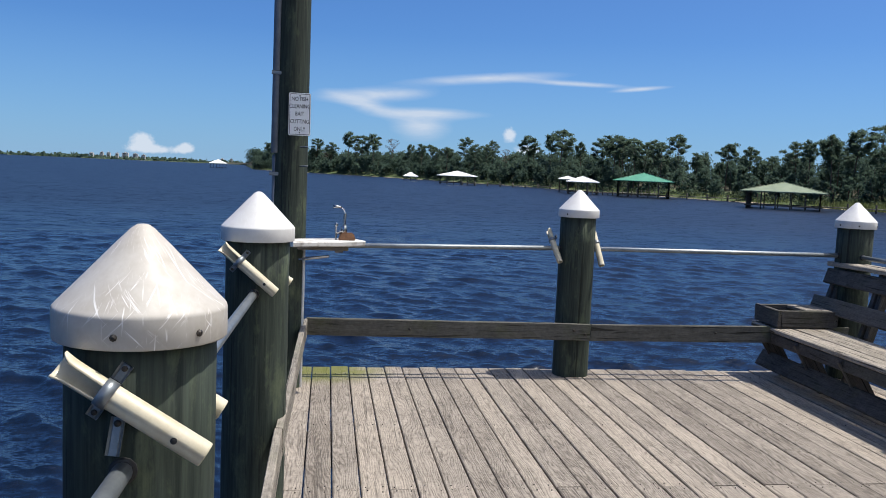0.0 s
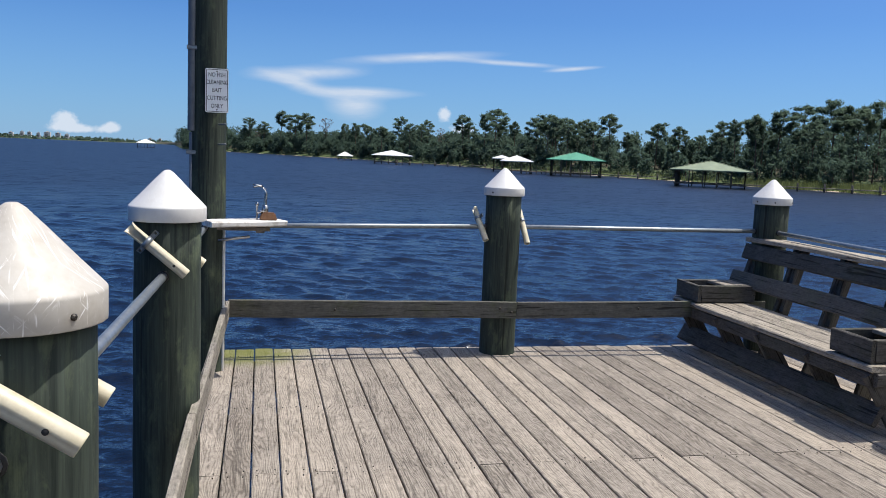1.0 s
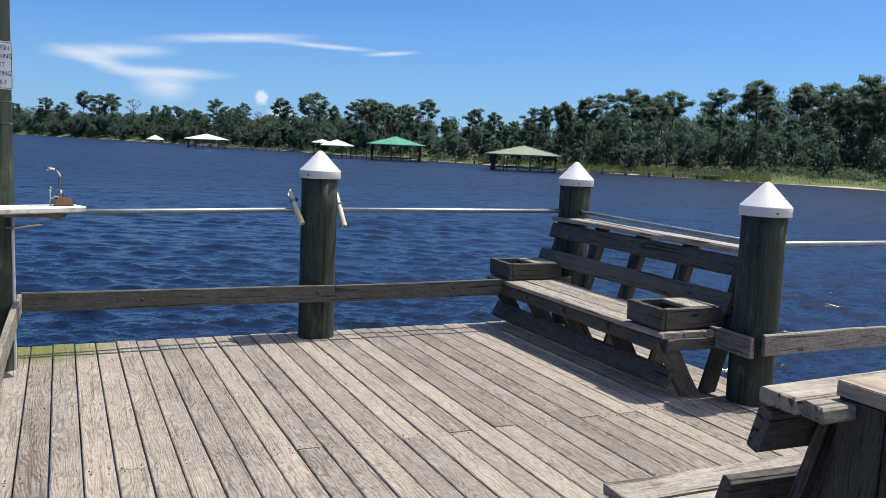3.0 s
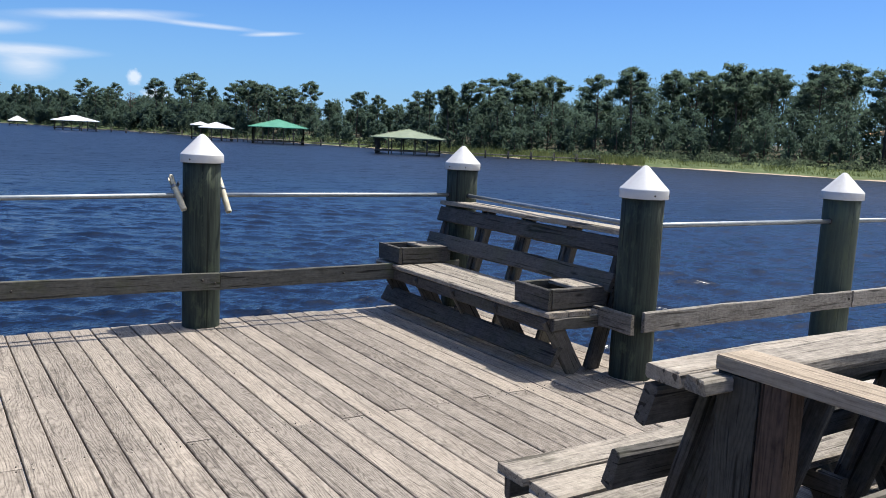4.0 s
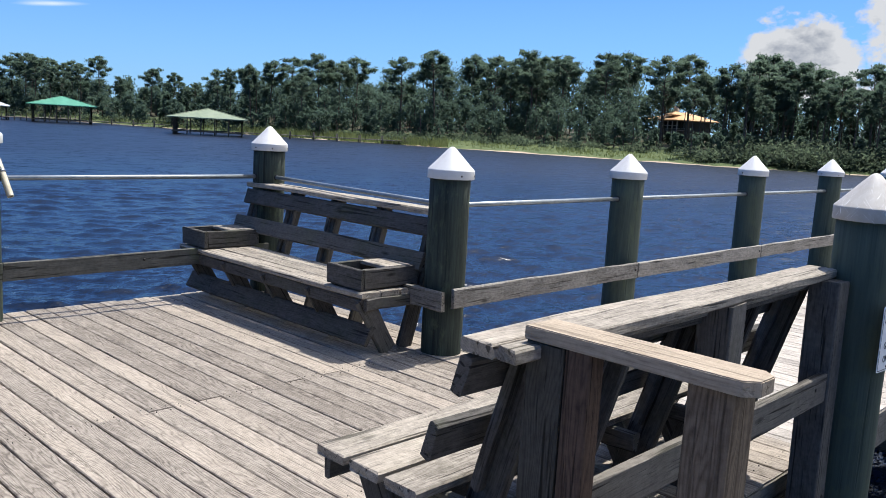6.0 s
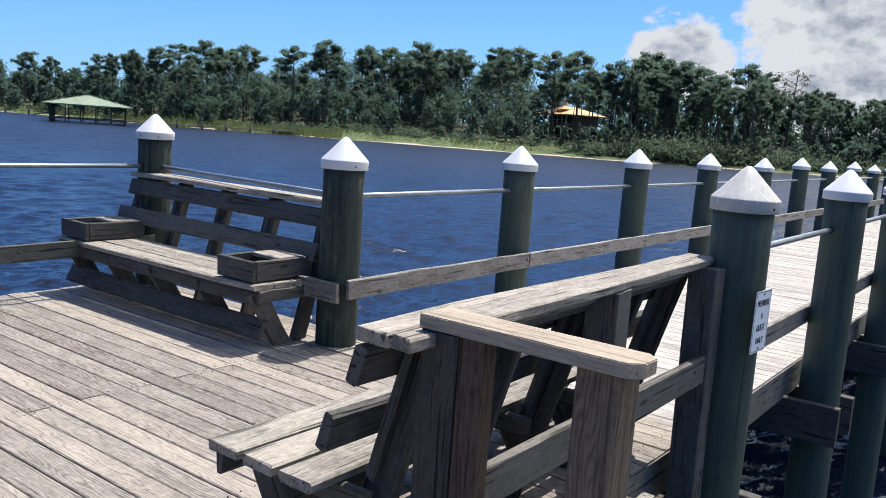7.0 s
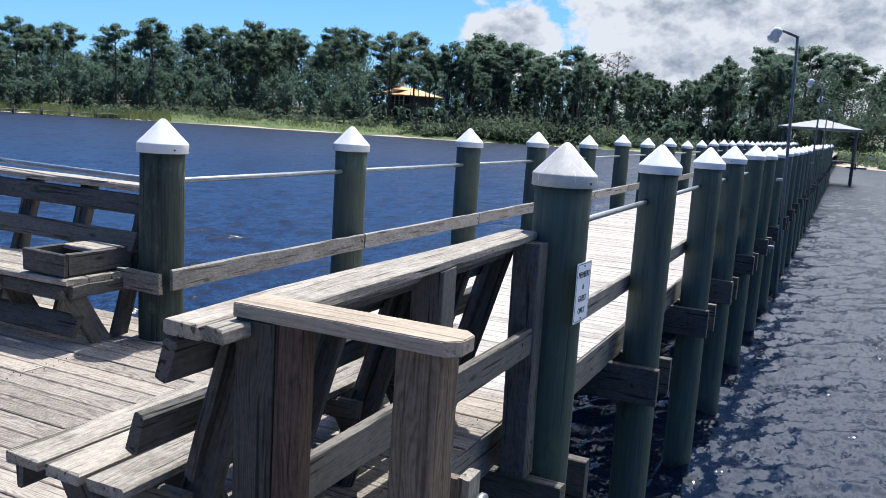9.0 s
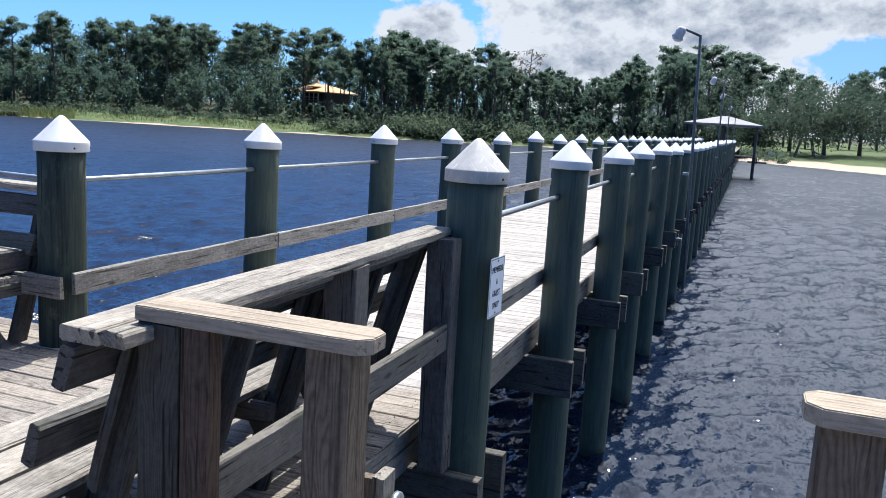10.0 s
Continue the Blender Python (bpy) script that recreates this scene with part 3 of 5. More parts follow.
def make_water():
    rng = np.random.default_rng(5)
    r = np.concatenate([[0.3, 1.5], 2.6 * 1.0052 ** np.arange(0, 540), 43.0 * 1.0105 ** np.arange(0, 120), [160, 220, 320, 500, 900, 1600, 2800, 4950]])
    az = np.radians(np.concatenate([np.arange(-50, -32, 1.5), np.arange(-32, 99, 0.235), np.arange(99, 310.1, 3.0)]))
    R, A = np.meshgrid(r, az, indexing="ij")
    X, Y = R * np.sin(A), R * np.cos(A)
    Z = np.zeros_like(X)
    for _ in range(104):
        lam = float(np.exp(rng.uniform(np.log(0.15), np.log(1.9))))
        th = rng.normal(math.radians(208), 0.48)
        amp = 0.0060 * lam if lam < 0.5 else 0.0045 * lam if lam < 1.0 else 0.0034 * lam
        ok = np.clip((lam / np.maximum(np.where(R < 43, R * 0.0052, R * 0.0052 + (R - 43) * 0.0095), 0.02) - 2.4) / 1.6, 0, 1)
        Z += amp * ok * np.sin(2 * np.pi / lam * (X * math.sin(th) + Y * math.cos(th)) + rng.uniform(0, 6.28))
    Z = Z * (1 + 0.22 * Z / (Z[R < 40].std() + 1e-6))
    Z[R > 140] = 0
    n, k = X.shape
    idx = np.arange(n * k).reshape(n, k)
    q = np.stack([idx[:-1, :-1], idx[:-1, 1:], idx[1:, 1:], idx[1:, :-1]], -1).reshape(-1, 4)[:, ::-1]
    me = bpy.data.meshes.new("water")
    me.from_pydata(np.stack([X, Y, Z + WATER_Z], -1).reshape(-1, 3).tolist(), [], q.tolist())
    me.materials.append(WATER)
    me.polygons.foreach_set("use_smooth", np.ones(len(me.polygons), bool))
    tagged(new("water", me), "choppy dark blue bay water with small glints", "water", kind="structure")


make_water()

# ---- pilings with caps ----
def pile_mesh(seed, top, r=0.148, bottom=-4.2):
    rr = random.Random(seed)
    prof = []
    n = 14
    for i in range(n + 1):
        z = bottom + (top - bottom) * i / n
        prof.append((r * (1.0 + 0.05 * (top - z) / 5.5) * (1 + rr.uniform(-0.012, 0.012)), z))
    bm = lathe(prof, 22)
    ph = rr.uniform(0, 6)
    for v in bm.verts:
        k = 1 + 0.012 * math.sin(3 * math.atan2(v.co.y, v.co.x) + ph + v.co.z)
        v.co.x, v.co.y = v.co.x * k, v.co.y * k
    return mesh_of("piling", bm, PILE, True)


def cap_mesh():
    prof = [(0.160, -0.226), (0.169, -0.226), (0.1705, -0.223), (0.1705, -0.168), (0.170, -0.164), (0.168, -0.1605), (0.165, -0.157), (0.115, -0.105), (0.060, -0.046), (0.024, -0.009), (0.011, 0.0), (0.001, 0.001)]
    return mesh_of("cap", lathe(prof, 28), CAP, True)


PILE_MESHES = [pile_mesh(k, -0.16) for k in range(5)]
NEW_MESHES = [me.copy() for me in PILE_MESHES]
for me in NEW_MESHES:
    me.materials[0] = NEW_PILE
CAP_MESH = cap_mesh()
OLD_CAP_MESH = CAP_MESH.copy()
OLD_CAP_MESH.materials[0] = OLD_CAP
for poly in (*CAP_MESH.polygons, *OLD_CAP_MESH.polygons):
    poly.use_smooth = abs(poly.normal.z) < 0.9
SCREW = mesh_of("screw", lathe([(0.007, 0), (0.007, 0.003), (0.003, 0.006)], 8), DARK_METAL)


def piling(x, y, tip, k, label="round green treated piling with a white cone cap", turn=0.0, lean=(0, 0), old=False, newer=False):
    """A round post whose cap's point is at tip metres."""
    t = thing("piling", (x, y, tip, lean[0], lean[1], 0), label, "piling", "pilings of the pier")
    m = t.matrix_basis
    part("post", (NEW_MESHES if newer else PILE_MESHES)[k % 5], None, t, "", m @ pose(0, 0, 0, 0, 0, 67 * k))
    cap = part("cap", OLD_CAP_MESH if old else CAP_MESH, None, t, "stained white plastic cone cap" if old else "white plastic cone cap", m @ pose(0, 0, 0, 0, 0, turn))
    for a in (turn + 250, turn + 305, turn + 20):
        part("screw", SCREW, None, cap, "", m @ pose(0, 0, -0.200, 0, 0, a) @ pose(0.1695, 0, 0, 0, 90, 0))
    return t


P_X = [4.036, 6.415, 9.098, 11.582, 14.303, 16.781, 19.164, 21.80, 24.43]
Q_X = [3.981, 6.453, 9.049, 11.126, 13.864, 16.40, 18.95, 21.50, 24.10]
P_TIP = [1.506, 1.497, 1.523, 1.513, 1.485, 1.521, 1.473, 1.49, 1.43]
Q_TIP = [1.541, 1.526, 1.495, 1.507, 1.507, 1.47, 1.46, 1.46, 1.45]
while P_X[-1] < 79.0:
    P_X.append(P_X[-1] + 2.55 + random.uniform(-0.08, 0.08))
    Q_X.append(Q_X[-1] + 2.55 + random.uniform(-0.08, 0.08))
    P_TIP.append(1.46 + random.uniform(-0.05, 0.04))
    Q_TIP.append(1.47 + random.uniform(-0.05, 0.04))
P_Y, Q_Y = 4.462, 1.623
PIPE_Z, DECK_W, PITCH = 1.07, 0.1412, 0.1497
piling(-0.756, 2.046, 1.53, 0, "round green piling, its white cone cap scratched and stained", 15, old=True)
piling(-0.704, 4.272, 1.534, 1, "round green piling with a clean white cone cap", 120)
piling(1.707, 7.037, 1.564, 2, "round green piling at the water end of the deck", 200)
piling(4.235, 7.038, 1.555, 3, "round green corner piling behind a bench", 300)
for k, (x, z) in enumerate(zip(P_X, P_TIP)):
    piling(x, P_Y, z, k + 1, turn=71 * k, newer=k > 0, lean=((random.uniform(-0.4, 0.4), random.uniform(-0.4, 0.4)) if k > 2 else (0, 0)))
for k, (x, z) in enumerate(zip(Q_X, Q_TIP)):
    piling(x, Q_Y, z, k + 3, turn=53 * k, newer=True, old=k == 0, lean=((random.uniform(-0.4, 0.4), random.uniform(-0.4, 0.4)) if k > 2 else (0, 0)))

# ---- pipe rails and board rails ----


def pipe_rail(a, b, label="galvanised steel pipe rail between pilings"):
    t = thing("pipe_rail", a, label, "pipe rail", "pipe rails")
    rod("pipe", a, b, 0.0195, STEEL, t)
    d = (Vector(b) - Vector(a)).normalized()
    for e, s in ((Vector(a), 1), (Vector(b), -1)):
        rod("collar", e + d * s * 0.143, e + d * s * 0.156, 0.027, RUBBER, t, "black rubber collar")


def rail_board(a, b, up, h=0.14, th=0.038, mat=None, seed=0, bolts=()):
    t = thing("rail_board", a, "grey weathered lower rail board bolted to the pilings", "rail board", "lower rail boards")
    board("plank", a, b, h, th, mat or RAIL_WOOD, t, up, seg=6, wear=0.006, seed=seed)
    for p in bolts:
        rod("bolt", p, Vector(p) + Vector(up) * 0.012, 0.011, DARK_METAL, t, sides=8)
    return t


pipe_rail((-0.756, -0.60, PIPE_Z), (-0.756, 2.046, PIPE_Z))
pipe_rail((-0.756, 2.046, PIPE_Z), (-0.704, 4.272, PIPE_Z))
pipe_rail((-0.704, 4.272, PIPE_Z), (-0.67, 6.60, PIPE_Z))
pipe_rail((-0.66, 6.90, 1.045), (1.707, 7.037, 1.075))
pipe_rail((1.707, 7.037, 1.075), (4.235, 7.038, 1.085))
pipe_rail((4.235, 7.038, 1.085), (4.036, 4.462, 1.085))
for k in range(len(P_X) - 1):
    pipe_rail((P_X[k], P_Y, 1.085), (P_X[k + 1], P_Y, 1.085))
for k in range(len(Q_X) - 1):
    pipe_rail((Q_X[k], Q_Y + 0.06, 1.075), (Q_X[k + 1], Q_Y + 0.06, 1.075))

rail_board((-0.576, -1.4, 0.40), (-0.576, 4.05, 0.40), (1, 0, 0), seed=1)
rail_board((-0.574, 4.06, 0.40), (-0.534, 6.84, 0.40), (1, 0, 0), seed=2)
# water-end boards carry their shade in the darker wood
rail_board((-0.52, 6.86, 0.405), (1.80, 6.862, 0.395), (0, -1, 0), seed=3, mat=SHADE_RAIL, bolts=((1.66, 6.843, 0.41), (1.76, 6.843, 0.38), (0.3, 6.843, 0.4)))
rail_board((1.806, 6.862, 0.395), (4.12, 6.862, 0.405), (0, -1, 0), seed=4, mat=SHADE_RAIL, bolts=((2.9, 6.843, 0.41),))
for k in range(len(P_X) - 1):
    a = P_X[k] - (0.10 if k == 0 else 0.0)
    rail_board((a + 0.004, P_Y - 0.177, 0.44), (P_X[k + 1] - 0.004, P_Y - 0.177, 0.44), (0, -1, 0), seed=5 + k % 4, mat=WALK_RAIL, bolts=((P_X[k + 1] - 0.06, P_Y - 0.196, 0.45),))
for k in range(len(Q_X) - 1):
    rail_board((Q_X[k] + 0.004, Q_Y + 0.175, 0.40), (Q_X[k + 1] - 0.004, Q_Y + 0.175, 0.40), (0, 1, 0), seed=6 + k % 4)
# short block that joins the corner of the rails
rail_board((4.036 - 0.177, 4.72, 0.42), (4.036 - 0.177, 4.30, 0.42), (-1, 0, 0), seed=9)


# ---- benches ----
def bench(at, turn, length, label, boxes=(), seed=0, ledge_start=0.0, frames=5, inset=0.09, seat_w=0.171):
    """A slatted bench: x along it, y from its front to its back, z up."""
    t = thing("bench", (*at, 0, 0, turn), label, "bench", "benches of the pier")
    m = t.matrix_basis

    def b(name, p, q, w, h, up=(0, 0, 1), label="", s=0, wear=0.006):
        # sunlit tops get the pale tone, shaded backs and legs the dark one
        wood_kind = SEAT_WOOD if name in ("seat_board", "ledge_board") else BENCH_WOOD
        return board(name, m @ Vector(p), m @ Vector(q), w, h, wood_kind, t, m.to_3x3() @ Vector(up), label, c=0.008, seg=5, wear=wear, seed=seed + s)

    L = length
    for k, y in enumerate((0.08, 0.265, 0.45)):
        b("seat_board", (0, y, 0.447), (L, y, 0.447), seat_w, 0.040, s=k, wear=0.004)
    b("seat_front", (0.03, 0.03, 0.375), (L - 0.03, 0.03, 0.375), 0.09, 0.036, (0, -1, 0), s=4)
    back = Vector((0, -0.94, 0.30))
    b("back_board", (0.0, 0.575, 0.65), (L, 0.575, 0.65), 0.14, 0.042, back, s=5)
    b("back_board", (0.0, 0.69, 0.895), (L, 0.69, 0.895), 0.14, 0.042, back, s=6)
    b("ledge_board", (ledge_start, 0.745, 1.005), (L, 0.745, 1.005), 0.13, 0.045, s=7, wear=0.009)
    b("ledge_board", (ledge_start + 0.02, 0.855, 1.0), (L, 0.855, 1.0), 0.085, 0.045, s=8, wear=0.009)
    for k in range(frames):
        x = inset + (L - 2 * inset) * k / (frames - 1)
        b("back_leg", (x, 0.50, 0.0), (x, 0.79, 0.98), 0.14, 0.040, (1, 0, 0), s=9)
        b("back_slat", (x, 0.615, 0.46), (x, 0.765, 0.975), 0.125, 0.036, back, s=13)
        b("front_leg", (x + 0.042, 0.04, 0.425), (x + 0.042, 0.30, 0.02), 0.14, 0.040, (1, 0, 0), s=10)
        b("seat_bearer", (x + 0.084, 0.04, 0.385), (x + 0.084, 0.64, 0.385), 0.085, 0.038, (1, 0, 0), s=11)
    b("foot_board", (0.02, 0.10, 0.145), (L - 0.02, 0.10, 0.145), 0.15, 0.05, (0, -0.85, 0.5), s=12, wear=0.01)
    for x in boxes:
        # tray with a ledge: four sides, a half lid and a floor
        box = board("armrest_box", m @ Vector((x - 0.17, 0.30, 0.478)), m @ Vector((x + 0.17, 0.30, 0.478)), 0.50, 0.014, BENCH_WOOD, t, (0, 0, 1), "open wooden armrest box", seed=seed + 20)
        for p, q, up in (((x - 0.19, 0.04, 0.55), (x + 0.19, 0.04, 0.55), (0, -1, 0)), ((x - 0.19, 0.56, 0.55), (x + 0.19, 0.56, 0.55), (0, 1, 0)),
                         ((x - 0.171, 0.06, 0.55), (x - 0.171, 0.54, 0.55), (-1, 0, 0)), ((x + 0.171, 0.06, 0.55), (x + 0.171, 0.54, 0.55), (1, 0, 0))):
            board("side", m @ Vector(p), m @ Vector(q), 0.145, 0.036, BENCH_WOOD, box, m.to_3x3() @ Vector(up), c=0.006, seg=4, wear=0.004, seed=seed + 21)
        # the sides' dark wood holds their shade, the lid's pale wood its sunlight
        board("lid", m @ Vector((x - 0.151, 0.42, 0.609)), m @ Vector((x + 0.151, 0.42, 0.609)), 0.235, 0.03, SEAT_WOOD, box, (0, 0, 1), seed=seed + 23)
    return t


bench((3.395, 7.16, 0.0), -90, 2.53, "weathered grey bench with two armrest boxes, back to the water", boxes=(0.19, 2.29), seed=30)
bench((4.02, 2.665, 0.0), 180, 2.51, "weathered grey bench backed against the wooden guard rail", seed=60, inset=0.235, seat_w=0.160)


# ---- guard rail by the ladder gap ----
def clipped(name, a, b, w, h, mat, parent, label):
    """A level board from a to b whose corners at b are sawn off."""
    a, b = Vector(a), Vector(b)
    l = (b - a).length
    k = 0.035
    out = [(-l / 2, -w / 2), (l / 2 - k, -w / 2), (l / 2, -w / 2 + k), (l / 2, w / 2 - k), (l / 2 - k, w / 2), (-l / 2, w / 2)]
    bm = bmesh.new()
    lo, hi = [[bm.verts.new((x, y, z)) for x, y in out] for z in (-h / 2, h / 2)]
    for i in range(6):
        j = (i + 1) % 6
        bm.faces.new((lo[i], lo[j], hi[j], hi[i]))
    bm.faces.new(hi)
    bm.faces.new(lo[::-1])
    bmesh.ops.bevel(bm, geom=bm.edges[:], offset=0.003, segments=2, affect="EDGES")
    x = (b - a).normalized()
    y = Vector((0, 0, 1)).cross(x)
    m = Matrix.Translation((a + b) / 2) @ Matrix((x, y, Vector((0, 0, 1)))).transposed().to_4x4()
    return part(name, bm, mat, parent, label, m)


def guard_rail():
    t = thing("guard_rail", (1.66, 1.74, 0), "wooden guard rail with a flat cap board and tan corner posts", "guard rail")
    # the cap takes the sunlit tone; its rails and grey posts a darker wood
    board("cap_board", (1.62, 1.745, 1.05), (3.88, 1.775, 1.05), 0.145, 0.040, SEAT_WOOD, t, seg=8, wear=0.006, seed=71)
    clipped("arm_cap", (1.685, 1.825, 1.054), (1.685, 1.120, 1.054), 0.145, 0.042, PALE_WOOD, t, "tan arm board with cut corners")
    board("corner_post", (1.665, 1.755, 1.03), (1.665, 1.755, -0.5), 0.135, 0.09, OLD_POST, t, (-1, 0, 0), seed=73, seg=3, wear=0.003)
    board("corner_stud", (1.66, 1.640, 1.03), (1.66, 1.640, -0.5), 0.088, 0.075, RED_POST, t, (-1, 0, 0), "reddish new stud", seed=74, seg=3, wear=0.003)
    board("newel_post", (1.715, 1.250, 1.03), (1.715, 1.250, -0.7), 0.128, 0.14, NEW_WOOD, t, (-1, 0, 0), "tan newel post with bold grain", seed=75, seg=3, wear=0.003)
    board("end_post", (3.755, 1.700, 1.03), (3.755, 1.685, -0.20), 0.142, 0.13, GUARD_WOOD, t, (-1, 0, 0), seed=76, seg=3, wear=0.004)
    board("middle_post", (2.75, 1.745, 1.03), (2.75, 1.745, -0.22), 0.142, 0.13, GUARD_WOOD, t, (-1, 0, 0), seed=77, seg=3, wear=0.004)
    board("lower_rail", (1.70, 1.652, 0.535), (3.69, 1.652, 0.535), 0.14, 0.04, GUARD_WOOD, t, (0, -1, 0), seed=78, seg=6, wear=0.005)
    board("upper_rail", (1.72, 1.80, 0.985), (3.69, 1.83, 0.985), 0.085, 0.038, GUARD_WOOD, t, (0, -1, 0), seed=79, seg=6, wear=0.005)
    for x, z in ((2.62, 0.56), (2.60, 0.51), (3.55, 0.55)):
        rod("bolt", (x, 1.632, z), (x, 1.626, z), 0.010, DARK_METAL, t, sides=8)
    for z in (-0.02, -0.10):
        rod("bolt", (3.77, 1.622, z), (3.77, 1.612, z), 0.013, DARK_METAL, t, sides=8)
    t2 = thing("guard_rail", (1.73, 0.0, 0), "wooden guard rail with a pale cap board on a tan post", "guard rail")
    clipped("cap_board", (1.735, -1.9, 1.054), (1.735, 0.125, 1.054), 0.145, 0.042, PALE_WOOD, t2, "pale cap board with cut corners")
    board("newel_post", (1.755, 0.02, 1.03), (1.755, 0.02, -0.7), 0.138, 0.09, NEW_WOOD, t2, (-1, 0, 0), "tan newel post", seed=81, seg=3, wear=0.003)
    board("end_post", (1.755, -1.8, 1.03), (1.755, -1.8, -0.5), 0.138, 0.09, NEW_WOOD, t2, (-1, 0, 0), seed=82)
    board("lower_rail", (1.69, -0.1, 0.5), (1.69, -1.9, 0.5), 0.14, 0.04, RAIL_WOOD, t2, (-1, 0, 0), seed=83)


guard_rail()

# ---- trees and far shore ----
def rand_quads(rng, centres, sizes, flat=0.5):
    """Small leaf faces round the given centres: arrays of corners and faces."""
    n = len(centres)
    a = rng.normal(size=(n, 3))
    a /= np.linalg.norm(a, axis=1)[:, None]
    b = rng.normal(size=(n, 3))
    b[:, 2] *= flat
    b -= (a * b).sum(1)[:, None] * a
    b /= np.linalg.norm(b, axis=1)[:, None]
    s = np.asarray(sizes)[:, None]
    u, v = a * s * 0.80, b * s * 0.30
    k = rng.uniform(0.35, 1.0, (n, 1))
    return np.stack([centres - u - v * k, centres + u * 0.9 - v, centres + u + v * k, centres - u * 0.8 + v], 1).reshape(-1, 3)


def leaf_mesh(name, corners, mat):
    me = bpy.data.meshes.new(name)
    me.from_pydata(corners.tolist(), [], np.arange(len(corners)).reshape(-1, 4).tolist())
    me.materials.append(mat)
    return me


def tube(bm, points, radii, sides=6):
    rows = []
    for k, (p, r) in enumerate(zip(points, radii)):
        d = (points[min(k + 1, len(points) - 1)] - points[max(k - 1, 0)]).normalized()
        u = d.orthogonal().normalized()
        v = d.cross(u)
        rows.append([bm.verts.new(p + r * (math.cos(6.2832 * i / sides) * u + math.sin(6.2832 * i / sides) * v)) for i in range(sides)])
    for a, b in zip(rows, rows[1:]):
        for i in range(sides):
            bm.faces.new((a[i], a[(i + 1) % sides], b[(i + 1) % sides], b[i]))
    bm.faces.new(rows[-1])


def clump(rng, c, size, n, leaf):
    """Leaf centres and sizes in one loose tuft, thick within and ragged outside."""
    u = rng.normal(size=(n, 3))
    u /= np.linalg.norm(u, axis=1)[:, None]
    lump = 1 + 0.3 * np.sin(u[:, :1] * 5 + rng.uniform(0, 6)) * np.cos(u[:, 1:2] * 4 + rng.uniform(0, 6))
    return u * np.abs(rng.normal(0.62, 0.30, (n, 1))) * lump * np.array(size) + np.array(c), rng.uniform(0.6, 1.4, n) * leaf


def pine_meshes(seed, bare=False):
    """A tall pine: a long bare trunk and a rounded crown of tufts on upturned limbs."""
    r = random.Random(seed)
    rng = np.random.default_rng(seed)
    H = 18.0
    bm = bmesh.new()
    bend = Vector((r.uniform(-0.9, 0.9), r.uniform(-0.9, 0.9), 0))

    def stem(t):
        return Vector((0, 0, -0.6)) + bend * (t ** 1.7) + Vector((0, 0, (H * 0.94 + 0.6) * t))

    tube(bm, [stem(i / 9) for i in range(10)], [0.24 * (1 - 0.80 * i / 9) for i in range(10)], 7)
    cents, sizes = [], []
    low = r.uniform(0.60, 0.70) - 0.10 * (seed % 3 == 0)
    wide = r.uniform(2.6, 3.8)
    count = r.randint(15, 21)
    for k in range(count):
        f = k / (count - 1)
        t = low + (0.985 - low) * f ** 0.85
        base = stem(max(t - 0.06, 0.4))
        a = 2.4 * k + r.uniform(-0.7, 0.7)
        # broad below the top, drawn in towards the foot of the crown
        reach = wide * (0.30 + 0.70 * math.sin(3.1416 * min(0.16 + 0.70 * f, 1.0))) * r.uniform(0.45, 1.15)
        if k == count - 1:
            reach = 0.4
        tip = stem(t) + Vector((math.cos(a) * reach, math.sin(a) * reach, r.uniform(-0.1, 0.7)))
        mid = base.lerp(tip, 0.5) + Vector((0, 0, -0.15))
        tube(bm, [base, mid, tip], [0.085, 0.055, 0.02], 4)
        for _ in range(5 if bare else 1):
            q = mid.lerp(tip, r.uniform(0, 1))
            e = q + Vector((r.uniform(-1, 1), r.uniform(-1, 1), r.uniform(0, 1.0)))
            tube(bm, [q, e], [0.03, 0.012], 3)
        for g in range(3):
            c = mid.lerp(tip, (1.0, 0.55, 0.8)[g]) + Vector((r.uniform(-0.5, 0.5), r.uniform(-0.5, 0.5), r.uniform(0.0, 0.4)))
            w = r.uniform(0.75, 1.25) * (1.0 if g == 0 else 0.85)
            q, z = clump(rng, c, (w, w, w * r.uniform(0.50, 0.75)), 8 if bare else int(105 * w), 0.26)
            cents.append(q)
            sizes.append(z)
    for k in range(r.randint(2, 5)):
        t = r.uniform(0.35, low)
        a = r.uniform(0, 6.28)
        tube(bm, [stem(t), stem(t) + Vector((math.cos(a), math.sin(a), 0.2)) * r.uniform(0.5, 1.3)], [0.05, 0.015], 4)
    trunk = mesh_of("trunk", bm, BARK, True)
    crown = leaf_mesh("crown", rand_quads(rng, np.concatenate(cents), np.concatenate(sizes)), DRY_LEAF if bare else PINE_LEAF)
    return trunk, crown


PINES = [pine_meshes(100 + k) for k in range(7)] + [pine_meshes(140, True)]


def at_shore(az, d):
    R = shore_at(az) + d
    return R * math.sin(radians(az)), R * math.cos(radians(az)), ground_height(az, d), R


def pine(az, el, d, k, broad=1.0, label="tall pine with a bare trunk and an open dark green crown"):
    """A pine d metres behind the shore whose top stands el degrees over the eye's level."""
    x, y, z, R = at_shore(az, d)
    h = 1.63 + R * math.tan(radians(el)) - z
    s = h / 17.4
    t = thing("pine_tree", (x, y, z), label, "pine tree", "pines along the shore")
    m = Matrix.Translation((x, y, z)) @ pose(0, 0, 0, 0, 0, 83 * k + az * 7) @ Matrix.Diagonal((s * broad, s * broad, s, 1))
    trunk, crown = PINES[7 if k == 7 else k % 7]
    part("trunk", trunk, None, t, "", m)
    part("crown", crown, None, t, "", m)


